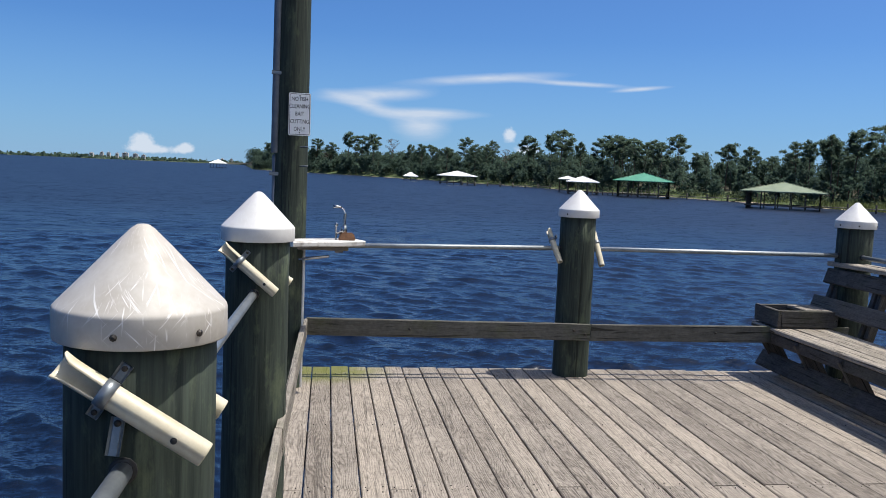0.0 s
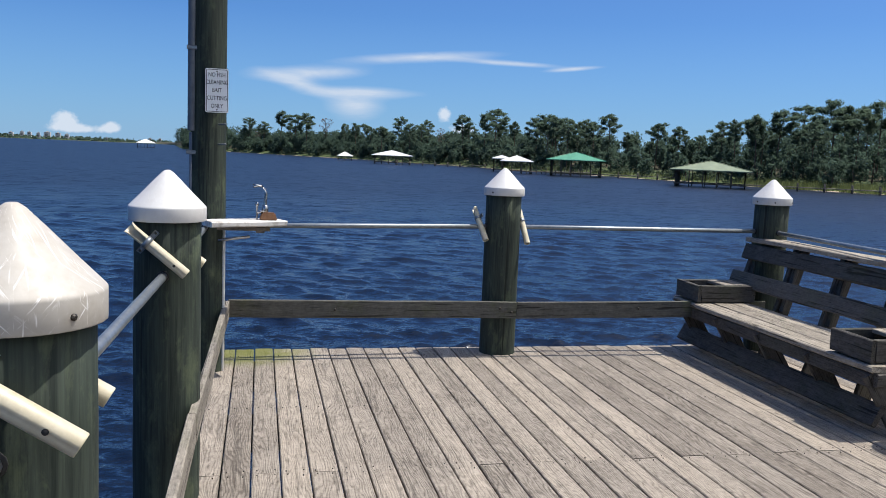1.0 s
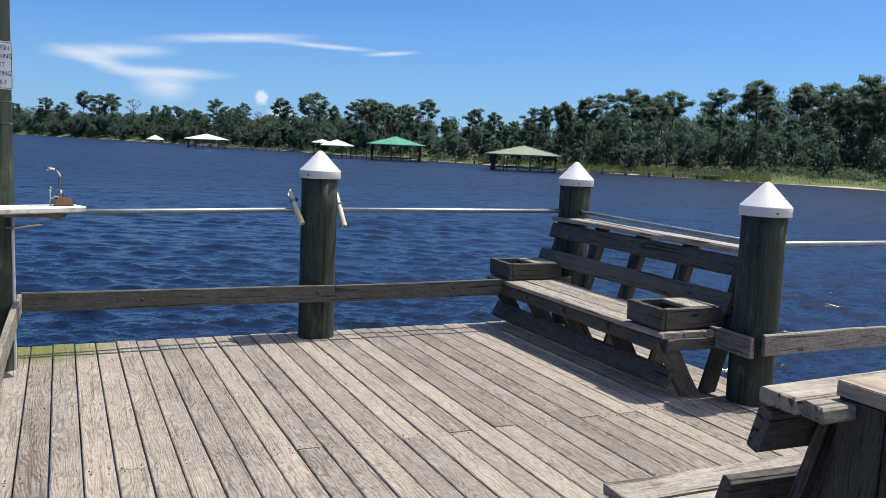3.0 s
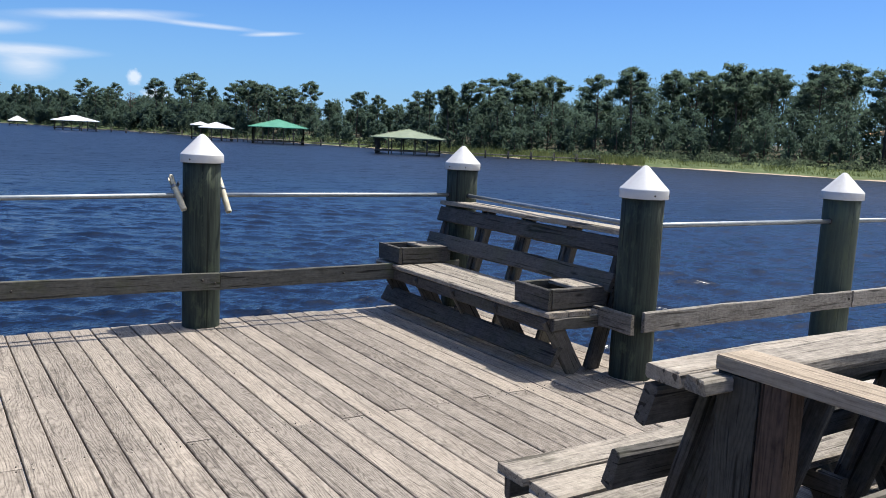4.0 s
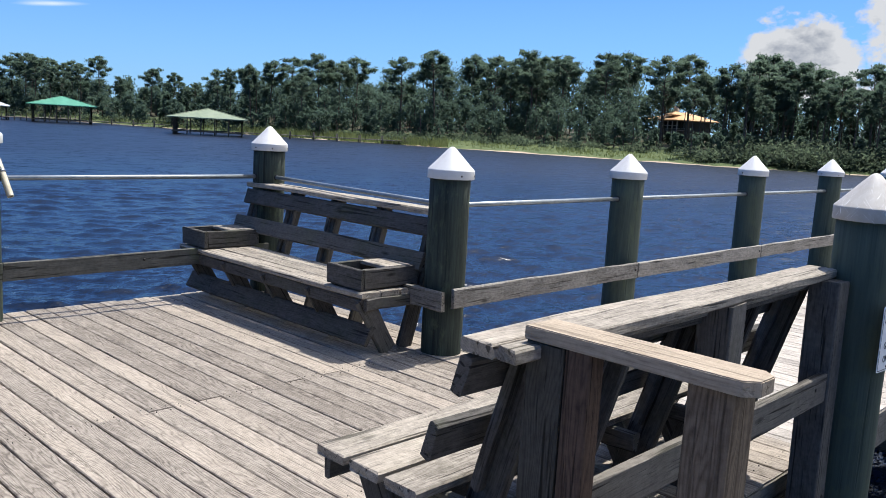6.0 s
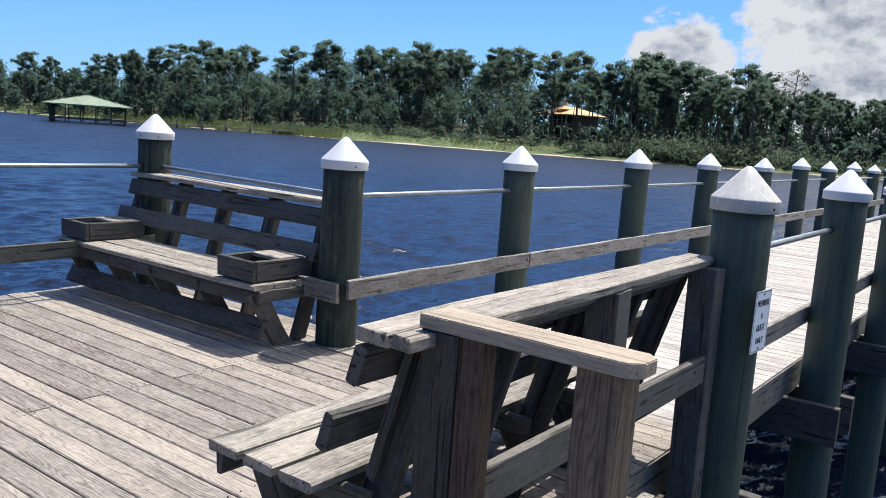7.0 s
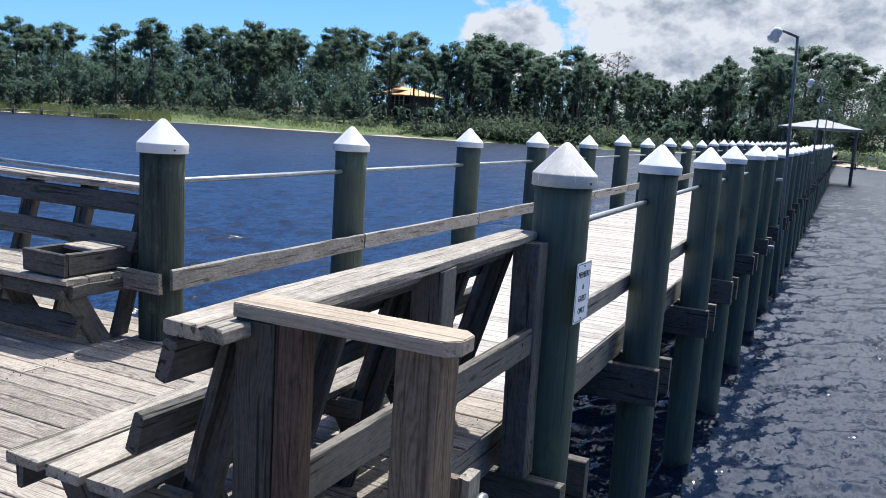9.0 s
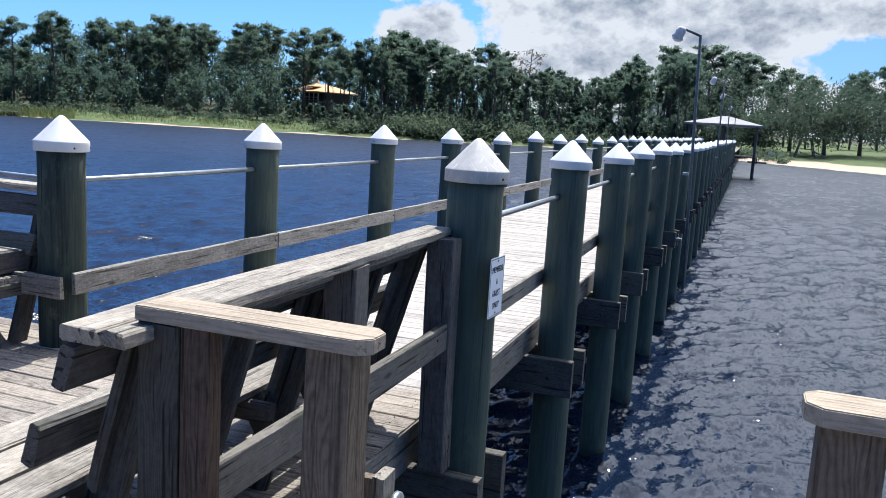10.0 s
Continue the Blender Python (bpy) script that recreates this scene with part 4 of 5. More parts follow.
TOPS = [(-3.9, 1.5), (-2.6, 1.5), (-0.84, 1.93), (0.2, 1.7), (1.23, 2.41), (2.2, 2.3), (3.0, 2.36), (4.32, 2.17), (6.85, 1.85), (9.37, 2.46), (13.6, 2.74), (15.0, 2.9), (15.7, 3.27),
        (18.6, 2.7), (19.3, 3.02), (20.6, 2.8), (22.4, 2.6), (23.5, 3.15), (33.9, 3.61), (35.3, 4.05), (37.2, 4.26), (38.5, 3.9), (39.7, 4.26), (42.7, 4.51), (45.0, 5.04), (47.3, 4.75),
        (48.9, 4.99), (51.6, 5.32), (52.4, 4.9), (57.85, 5.5), (60.2, 5.42), (61.9, 5.53), (64.0, 4.9), (65.7, 5.44), (67.0, 5.6), (68.2, 5.3), (69.7, 4.9), (71.0, 4.5), (72.7, 5.21), (73.6, 4.6), (75.2, 5.1),
        (84.9, 5.52), (87.0, 5.84), (89.4, 5.32), (91.9, 4.47), (93.2, 4.07), (95.7, 4.32), (97.2, 4.86), (99.0, 5.2)]
rt = random.Random(12)
for k, (az, el) in enumerate(TOPS):
    bare = abs(az - 75.2) < 0.1
    pine(az, el, rt.uniform(16, 34) + (12 if 45 < az < 62 else 0) if az < 84 else rt.uniform(62, 90), 7 if bare else k, 1.2,
         "sparse, half-bare pine with thin twigs" if bare else "tall pine with a bare trunk and an open dark green crown")


def skyline(az):
    return float(np.interp(az, [-5, 4.5, 12, 20, 25.6, 30, 33, 36, 45, 50, 56, 60, 63, 67, 74, 78, 81, 85, 88, 91, 94, 96, 100, 128],
                           [1.15, 1.35, 1.6, 1.9, 1.9, 1.95, 2.5, 3.1, 4.0, 4.4, 4.9, 4.6, 3.9, 3.7, 3.6, 3.5, 3.6, 4.6, 5.0, 4.2, 3.0, 3.8, 4.6, 5.2]))


for k in range(96):
    az = rt.uniform(-4, 99) if k < 40 else rt.uniform(60, 86)
    near = 60 < az < 86
    pine(az, skyline(az) * rt.uniform(0.80, 1.22 if near else 1.06), rt.uniform(8, 44) + (22 if 41 < az < 61 else 0) if az < 86 else rt.uniform(62, 95), k, rt.uniform(0.75, 1.0) if near else 0.95)


for k in range(34):
    az = rt.uniform(-3.5, 34) if k < 26 else rt.uniform(34, 60)
    pine(az, skyline(az) * (rt.uniform(1.12, 1.5) if az < 34 else rt.uniform(1.0, 1.14)), rt.uniform(6, 40) + (24 if az > 40 else 0), k, rt.uniform(0.85, 1.15))


def setback(az):
    return float(np.interp(az, [41, 46, 60, 65, 80, 87, 88.5, 90], [0, 11, 11, 3, 2, 2, 14, 52]))


def forest():
    rng = np.random.default_rng(21)
    cents, sizes, east, east_sizes = [], [], [], []
    bm = bmesh.new()
    az = -5.0
    while az < 104:
        R = shore_at(az)
        for d, f, n in ((7, 0.20, 300), (9, 0.36, 560), (16, 0.54, 840), (27, 0.74, 960), (40, 0.88, 900), (52, 0.95, 800), (66, 0.98, 800)):
            if az > 89.5 and f < 0.9:
                continue
            d += setback(az)
            if 62 < az < 86 and d < 50:
                f, n = (0.22, n) if d < 20 else (0.34, n) if d < 36 else (0.74, n + 300)
            a = az + rng.uniform(-0.6, 0.6)
            if 59.3 < a < 63.9 and d < 58:
                f = 0.15
            x, y, z, D = at_shore(a, d + rng.uniform(-4, 4))
            top = 1.63 + D * math.tan(radians(skyline(a) * f * rng.uniform(0.74, 1.14)))
            h = max(top - z, 2.2)
            w = min(h * rng.uniform(0.27, 0.38), 4.6 if d > 38 else 3.8) * (1 + 0.25 * (R > 250))
            parts_n = 8 if h < 6 else 17
            for g in range(parts_n):
                b = rng.uniform(0, 6.283)
                v = (g + 0.5) / parts_n
                rr = w * 0.72 * math.sqrt(max(1 - (1.5 * v - 0.55) ** 2, 0.05)) * rng.uniform(0.4, 1.0)
                k = w * rng.uniform(0.36, 0.62)
                c, q = clump(rng, (x + math.cos(b) * rr, y + math.sin(b) * rr, z + h * (0.12 + 0.80 * v)), (k, k, min(k * rng.uniform(0.6, 0.95), h * 0.2)), n // parts_n, (0.32 if d < 30 else 0.44) + 0.12 * (R > 250))
                (east if az > 86.5 else cents).append(c)
                (east_sizes if az > 86.5 else sizes).append(q)
            if rng.random() < 0.6 and az < 88:
                p = Vector((x, y, z - 0.5))
                tube(bm, [p, p + Vector((rng.uniform(-0.3, 0.3), 0, h * 0.5)), p + Vector((rng.uniform(-0.5, 0.5), 0, h * 0.85))], [0.2, 0.15, 0.07], 5)
        az += math.degrees(3.3 / R)
    t = thing("woods", (110, 110, 0), "dense dark green mixed woods behind the shore", "woods", kind="stuff")
    part("foliage", leaf_mesh("foliage", rand_quads(rng, np.concatenate(cents), np.concatenate(sizes)), WOOD_LEAF), None, t)
    part("trunks", bm, BARK, t, smooth=True)
    t = thing("woods", (150, 0, 0), "dark evergreen woods behind the sandy beach", "woods", kind="stuff")
    part("foliage", leaf_mesh("foliage", rand_quads(rng, np.concatenate(east), np.concatenate(east_sizes)), OAK_LEAF), None, t)


forest()


def brush():
    rng = np.random.default_rng(8)
    cents, sizes = [], []
    for k in range(760):
        a = rng.uniform(-4.5, 92) if k < 560 else rng.uniform(63, 80)
        lawn = 45 < a < 61
        d = rng.uniform(3, 12) if not lawn else rng.uniform(9, 20)
        x, y, z, R = at_shore(a, d)
        big = float(np.interp(a, [60, 65, 67, 73, 76, 80], [1.0, 1.4, 2.1, 2.0, 1.3, 1.0])) * rng.choice([0.45, 0.7, 1.0, 1.25])
        h = rng.uniform(0.5, 1.7) * big * (1.3 if R > 250 else 1.0)
        n = int(60 * big * big)
        cents.append(rng.normal(size=(n, 3)) * np.array([h * 0.75, h * 0.75, h * 0.32]) + np.array([x, y, z + h * 0.45]))
        sizes.append(rng.uniform(0.2, 0.46, n))
    tagged(new("shore_brush", leaf_mesh("shore_brush", rand_quads(rng, np.concatenate(cents), np.concatenate(sizes)), BUSH_LEAF)), "low green brush along the water's edge", "brush", kind="stuff")
    cents, sizes = [], []
    verts = []
    for _ in range(9000):
        a = rng.choice([rng.uniform(32, 46), rng.uniform(12, 34), rng.uniform(45, 64)], p=[0.6, 0.15, 0.25])
        tall = 1.0 if a < 46 else 0.45
        x, y, z, R = at_shore(a, rng.uniform(-0.5, 7) if a < 46 else rng.uniform(2, 12))
        h = rng.uniform(0.5, 1.3) * tall
        w = rng.uniform(0.04, 0.10)
        t = rng.uniform(0, 6.28)
        dx, dy = math.cos(t) * w, math.sin(t) * w
        lx, ly = rng.uniform(-0.3, 0.3, 2) * h
        verts += [(x - dx, y - dy, z - 0.1), (x + dx, y + dy, z - 0.1), (x + lx + dx * 0.3, y + ly, z + h), (x + lx - dx * 0.3, y + ly, z + h)]
    tagged(new("marsh_grass", leaf_mesh("marsh_grass", np.array(verts), GRASS)), "tall yellow-green marsh grass on the bank", "grass", kind="stuff")
    # low line of woods on the far side of the bay
    n = 2600
    a = np.radians(rng.uniform(-46, -5, n))
    R = rng.uniform(4020, 4120, n)
    cents = np.stack([R * np.sin(a), R * np.cos(a), rng.uniform(0, 1, n) ** 1.3 * 9 * (0.6 + 0.4 * np.sin(a * 60)) + 0.5], 1)
    tagged(new("far_woods", leaf_mesh("far_woods", rand_quads(rng, cents, rng.uniform(10, 22, n)), WOOD_LEAF)), "low hazy line of woods across the bay", "woods", kind="stuff")


brush()


# ---- buildings on and over the water ----
def hip_roof(w, l, rise, ridge, th=0.16):
    """A hipped roof w by l with its eaves at z 0, its ridge along y."""
    bm = bmesh.new()
    lo = [bm.verts.new((sx * w / 2, sy * l / 2, 0)) for sx, sy in ((-1, -1), (1, -1), (1, 1), (-1, 1))]
    dn = [bm.verts.new((sx * w / 2, sy * l / 2, -th)) for sx, sy in ((-1, -1), (1, -1), (1, 1), (-1, 1))]
    a, b = bm.verts.new((0, -ridge / 2, rise)), bm.verts.new((0, ridge / 2, rise))
    for f in ((lo[0], lo[1], a), (lo[1], lo[2], b, a), (lo[2], lo[3], b), (lo[3], lo[0], a, b)):
        bm.faces.new(f)
    for i in range(4):
        bm.faces.new((dn[i], dn[(i + 1) % 4], lo[(i + 1) % 4], lo[i]))
    bm.faces.new(dn[::-1])
    bmesh.ops.recalc_face_normals(bm, faces=bm.faces)
    return bm


def boathouse(x, y, w, l, eave, apex, turn, mat, label, ridge=0.2, bays=6, deck_z=-1.35):
    t = thing("boathouse", (x, y, WATER_Z, 0, 0, turn), label, "boathouse", "boathouses on the bay")
    m = t.matrix_basis
    e = eave - WATER_Z
    roof = part("roof", hip_roof(w, l, apex - eave, l * ridge), mat, t, "", m @ pose(0, 0, e))
    for sx in (-1, 1):
        for sy in (-1, 1):
            rod("hip", m @ Vector((sx * w / 2, sy * l / 2, e + 0.02)), m @ Vector((0, sy * l * ridge / 2, e + apex - eave + 0.02)), 0.07, mat, roof, sides=6)
    for k in range(bays):
        f = k / (bays - 1) - 0.5
        for p in ((-0.42 * w, f * l * 0.84), (0.42 * w, f * l * 0.84), (f * w * 0.84, -0.42 * l), (f * w * 0.84, 0.42 * l)):
            rod("post", m @ Vector((*p, -2.5)), m @ Vector((*p, e - 0.05)), 0.10, BEAM_WOOD, t, sides=7)
    for s in (-0.40, 0.40):
        board("header", m @ Vector((s * w, -l * 0.43, e - 0.28)), m @ Vector((s * w, l * 0.43, e - 0.28)), 0.12, 0.3, BEAM_WOOD, t)
        board("dock", m @ Vector((s * w, -l * 0.43, 0.55)), m @ Vector((s * w, l * 0.43, 0.55)), 1.1, 0.14, BEAM_WOOD, t)
        board("brace", m @ Vector((-0.42 * w, s * l * 1.03, 0.62)), m @ Vector((0.42 * w, s * l * 1.03, 0.62)), 0.9, 0.16, BEAM_WOOD, t)
    return t


boathouse(77.5, 134.0, 13.6, 12.0, 0.95, 2.55, -32, ROOF_OLIVE, "open boathouse on dark posts under an olive green hip roof")
boathouse(72.5, 186.0, 13.6, 12.0, 1.75, 3.6, -22, ROOF_GREEN, "open boathouse on dark posts under a bright green hip roof")
boathouse(60.8, 195.5, 8.0, 9.0, 0.95, 2.25, -17, ROOF_WHITE, "open boathouse under a white hip roof", bays=4)
boathouse(61.2, 209.5, 5.0, 6.0, 1.45, 2.20, -17, ROOF_WHITE, "small boathouse under a white hip roof", bays=3)
boathouse(41.8, 271.0, 13.4, 9.0, 0.85, 2.45, -9, ROOF_WHITE, "wide boathouse under a white hip roof", ridge=0.1)
boathouse(32.0, 328.0, 6.2, 6.5, -0.25, 1.35, -6, ROOF_WHITE, "small boathouse under a white hip roof", bays=3)
boathouse(-74.7, 585.0, 12.4, 12.0, 1.45, 4.1, 7, ROOF_WHITE, "far boathouse under a white hip roof")


def dock(a, b, label, w=1.3, z=-1.35, step=4.0):
    t = thing("dock", (*a, z), label, "dock", "docks on the bay")
    A, B = Vector((*a, z)), Vector((*b, z))
    board("deck", A, B, w, 0.15, RAIL_WOOD, t)
    n = max(int((B - A).length / step), 1)
    side = (B - A).normalized().cross(Vector((0, 0, 1))) * w * 0.52
    for k in range(n + 1):
        p = A.lerp(B, k / n)
        for s in (-1, 1):
            rod("post", p + side * s + Vector((0, 0, -2.5)), p + side * s + Vector((0, 0, 0.75)), 0.11, BEAM_WOOD, t, sides=6)


dock((77.5, 184), (103, 175), "narrow grey dock with posts running to the shore")
dock((83, 132), (113, 115), "narrow low dock on posts running along the marsh")
dock((42, 262), (75, 262), "narrow grey dock in front of the white boathouses")
dock((61, 190), (84, 206), "narrow grey dock behind the white boathouses")


def gazebo():
    t = thing("pavilion", (84, 2.75, 0), "open pavilion with a pale hip roof at the pier's shore end", "pavilion")
    part("roof", hip_roof(7.0, 6.9, 0.78, 0.6), ROOF_GREY, t, "pale grey hip roof", pose(84, 2.75, 2.86))
    for x in (81.2, 86.8):
        for y in (-0.2, 2.75, 5.7):
            rod("post", (x, y, -4), (x, y, 2.8), 0.13, BEAM_WOOD, t, sides=8)
    for y in (-0.2, 5.7):
        board("header", (80.8, y, 2.62), (87.2, y, 2.62), 0.1, 0.28, BEAM_WOOD, t)
        board("rail", (80.8, y, 0.95), (87.2, y, 0.95), 0.06, 0.14, BEAM_WOOD, t)
        board("rail", (80.8, y, 0.45), (87.2, y, 0.45), 0.06, 0.14, BEAM_WOOD, t)
    board("deck", (80.9, 2.75, -0.04), (87.1, 2.75, -0.04), 6.3, 0.08, DECK_WOOD, t)
    board("beam", (81.0, -0.45, -0.35), (87.0, -0.45, -0.35), 0.12, 0.5, BEAM_WOOD, t)
    board("boom", (80.6, -1.3, -0.45), (81.2, 0.3, -0.45), 0.14, 0.14, BEAM_WOOD, t)
    t2 = thing("walkway", (110, 3.0, 0.0), "weathered boardwalk from the pavilion to the beach", "boardwalk", kind="structure")
    board("deck", (87.2, 3.0, -0.06), (160, 3.0, -0.06), 2.4, 0.1, DECK_WOOD, t2)


gazebo()


def house():
    x0, y0, z0 = 168.0, 91.5, 2.2
    t = thing("house", (x0, y0, z0, 0, 0, -28), "unfinished two-storey house with bare orange roof sheathing among trees", "house")
    m = t.matrix_basis
    W, L = 9.2, 11.4
    bm = bmesh.new()
    bmesh.ops.create_cube(bm, size=1)
    part("wall", bm, HOUSE_DARK, t, "", m @ pose(1.2, 0, 1.9) @ Matrix.Diagonal((W - 3, L - 2.4, 3.8, 1)))
    board("floor", m @ Vector((0, -L / 2, 1.75)), m @ Vector((0, L / 2, 1.75)), W, 0.25, HOUSE_DARK, t)
    roof = part("roof", hip_roof(W + 1.4, L + 1.4, 1.75, 4.0), SHEATHING, t, "bare orange sheathing", m @ pose(0, 0, 3.95))
    board("chimney", m @ Vector((-0.4, 1.4, 4.9)), m @ Vector((-0.4, 1.4, 7.0)), 0.9, 0.9, FAR_WALL, roof, (1, 0, 0))
    part("dormer", hip_roof(3.2, 3.2, 0.8, 0.5), SHEATHING, roof, "", m @ pose(-2.6, -1.5, 5.1))
    for k in range(7):
        y = -L / 2 + 0.4 + (L - 0.8) * k / 6
        rod("column", m @ Vector((-W / 2 + 0.2, y, -0.6)), m @ Vector((-W / 2 + 0.2, y, 3.9)), 0.13, FAR_WALL, t, sides=8)
        if k < 6:
            w = board("window", m @ Vector((-W / 2 + 2.62, y + 0.6, 2.9)), m @ Vector((-W / 2 + 2.62, y + 1.7, 2.9)), 1.3, 0.06, GLASS_DARK, t, (-1, 0, 0))
            board("sill", m @ Vector((-W / 2 + 2.55, y + 0.5, 2.2)), m @ Vector((-W / 2 + 2.55, y + 1.8, 2.2)), 0.12, 0.08, FAR_WALL, w)
    board("balcony_rail", m @ Vector((-W / 2 + 0.1, -L / 2, 2.7)), m @ Vector((-W / 2 + 0.1, L / 2, 2.7)), 0.08, 0.1, FAR_WALL, t)


house()


def tower(az, w, h, k):
    x, y = 4060 * math.sin(radians(az)), 4060 * math.cos(radians(az))
    t = thing("apartment_building", (x, y, 3, 0, 0, -az), "pale far apartment tower across the bay", "apartment building", "far towers")
    m = t.matrix_basis
    board("wall", m @ Vector((0, 0, 0)), m @ Vector((0, 0, h)), w, w * 0.6, FAR_WALL, t, (0, -1, 0), c=0.5)
    n = int(h / 6)
    for i in range(n):
        board("window", m @ Vector((-w * 0.4, -w * 0.3 - 0.3, 4 + i * 6)), m @ Vector((w * 0.4, -w * 0.3 - 0.3, 4 + i * 6)), 2.4, 0.5, GLASS_DARK, t, (0, -1, 0))
    board("roof", m @ Vector((-w * 0.2, 0, h + 2)), m @ Vector((w * 0.2, 0, h + 2)), w * 0.3, 4, FAR_WALL, t)


for k, (az, w, h) in enumerate([(-15.0, 18, 20), (-14.4, 16, 24), (-14.0, 16, 24), (-13.5, 14, 22), (-13.0, 26, 26), (-12.4, 22, 24), (-11.9, 18, 20), (-9.6, 10, 14), (-7.0, 14, 18), (-6.4, 14, 18)]):
    tower(az, w, h, k)


def beach_things():
    x, y, z, _ = at_shore(93.2, 24)
    t = thing("playset", (x, y, z), "dark wooden playground frame on the lawn behind the beach", "playset")
    for dx in (-2.2, 2.2):
        for dy in (-1.6, 1.6):
            board("post", (x + dx, y + dy, z - 0.2), (x + dx * 0.8, y + dy * 0.5, z + 3.0), 0.2, 0.2, BEAM_WOOD, t, (1, 0, 0))
    board("beam", (x - 2.4, y, z + 2.9), (x + 2.4, y, z + 2.9), 0.2, 0.2, BEAM_WOOD, t)
    board("platform", (x - 1.8, y, z + 1.3), (x + 1.8, y, z + 1.3), 1.6, 0.15, BEAM_WOOD, t)
    board("slide", (x - 0.6, y - 0.8, z + 1.3), (x - 2.6, y - 3.2, z + 0.1), 0.7, 0.1, BEAM_WOOD, t)
    for k, az in enumerate((91.2, 91.7)):
        x, y, z, _ = at_shore(az, 16)
        t = thing("beach_chair", (x, y, z), "blue beach chair on the sand", "chair", "chairs on the beach")
        board("seat", (x - 0.5, y - 0.4, z + 0.35), (x - 0.5, y + 0.4, z + 0.35), 0.6, 0.08, BLUE_PLASTIC, t)
        board("backrest", (x - 0.1, y - 0.4, z + 0.7), (x - 0.1, y + 0.4, z + 0.7), 0.7, 0.08, BLUE_PLASTIC, t, (-0.9, 0, 0.4))
        for s in (-0.35, 0.35):
            rod("leg", (x - 0.7, y + s, z - 0.05), (x - 0.3, y + s, z + 0.4), 0.03, BLUE_PLASTIC, t, sides=6)
    # broad oaks on the lawn
    rng = np.random.default_rng(31)
    for k, (az, d, el) in enumerate(((90.2, 20, 1.7), (92.3, 34, 4.0), (94.3, 30, 3.2), (96.3, 40, 4.2), (98.7, 36, 4.3))):
        x, y, z, R = at_shore(az, d)
        h = 1.63 + R * math.tan(radians(el)) - z
        t = thing("oak_tree", (x, y, z), "broad dark green oak with low spreading limbs on the lawn", "oak tree", "oaks behind the beach")
        bm = bmesh.new()
        p = Vector((x, y, z - 0.3))
        top = p + Vector((0.3, 0.2, h * 0.55))
        tube(bm, [p, p.lerp(top, 0.5), top], [0.38, 0.30, 0.15], 8)
        cents, sizes = [], []
        for _ in range(36):
            a, rr = rng.uniform(0, 6.283), h * rng.uniform(0.12, 0.55)
            c = Vector((x + math.cos(a) * rr, y + math.sin(a) * rr, z + h * rng.uniform(0.32, 0.95) - 0.25 * rr))
            tube(bm, [p.lerp(top, rng.uniform(0.5, 0.95)), c], [0.12, 0.03], 5)
            m = 120
            cents.append(np.array(c) + rng.normal(size=(m, 3)) * np.array([0.13, 0.13, 0.075]) * h)
            sizes.append(rng.uniform(0.18, 0.40, m))
        part("trunk", bm, BARK, t, smooth=True)
        part("crown", leaf_mesh("crown", rand_quads(rng, np.concatenate(cents), np.concatenate(sizes)), OAK_LEAF), None, t)


beach_things()

# ---- pole, signs, shelf, rod holders, lamps ----
def lettering(text, size, mat, parent, m, squeeze=1.0):
    c = bpy.data.curves.new("lettering", "FONT")
    c.body, c.size, c.align_x, c.align_y, c.extrude, c.resolution_u = text, size, "CENTER", "CENTER", 0.0006, 3
    ob = bpy.data.objects.new("lettering", c)
    me = bpy.data.meshes.new_from_object(ob)
    bpy.data.objects.remove(ob)
    me.materials.clear()
    me.materials.append(mat)
    return part("lettering", me, None, parent, "", m @ Matrix.Diagonal((squeeze, 1, 1, 1)))


def plate(w, h, th, r, mat, seg=5):
    """A sheet with round corners, facing +z."""
    bm = bmesh.new()
    ring = []
    for cx, cy, a0 in ((1, 1, 0), (-1, 1, 90), (-1, -1, 180), (1, -1, 270)):
        for k in range(seg + 1):
            a = radians(a0 + 90 * k / seg)
            ring.append((cx * (w / 2 - r) + r * math.cos(a), cy * (h / 2 - r) + r * math.sin(a)))
    lo, hi = [[bm.verts.new((x, y, z)) for x, y in ring] for z in (0, th)]
    n = len(ring)
    for k in range(n):
        bm.faces.new((lo[k], lo[(k + 1) % n], hi[(k + 1) % n], hi[k]))
    bm.faces.new(hi)
    bm.faces.new(lo[::-1])
    return bm


def frame_line(w, h, t, r):
    """A thin painted border line."""
    bm = bmesh.new()
    outer, inner = [], []
    for cx, cy, a0 in ((1, 1, 0), (-1, 1, 90), (-1, -1, 180), (1, -1, 270)):
        for k in range(5):
            a = radians(a0 + 90 * k / 4)
            outer.append((cx * (w / 2 - r) + r * math.cos(a), cy * (h / 2 - r) + r * math.sin(a)))
            inner.append((cx * (w / 2 - r) + (r - t) * math.cos(a), cy * (h / 2 - r) + (r - t) * math.sin(a)))
    vs = [[[bm.verts.new((x, y, z)) for x, y in ring] for ring in (outer, inner)] for z in (0, 0.0006)]
    n = len(outer)
    for k in range(n):
        j = (k + 1) % n
        bm.faces.new((vs[1][0][k], vs[1][0][j], vs[1][1][j], vs[1][1][k]))
        bm.faces.new((vs[0][0][k], vs[0][0][j], vs[1][0][j], vs[1][0][k]))
    return bm


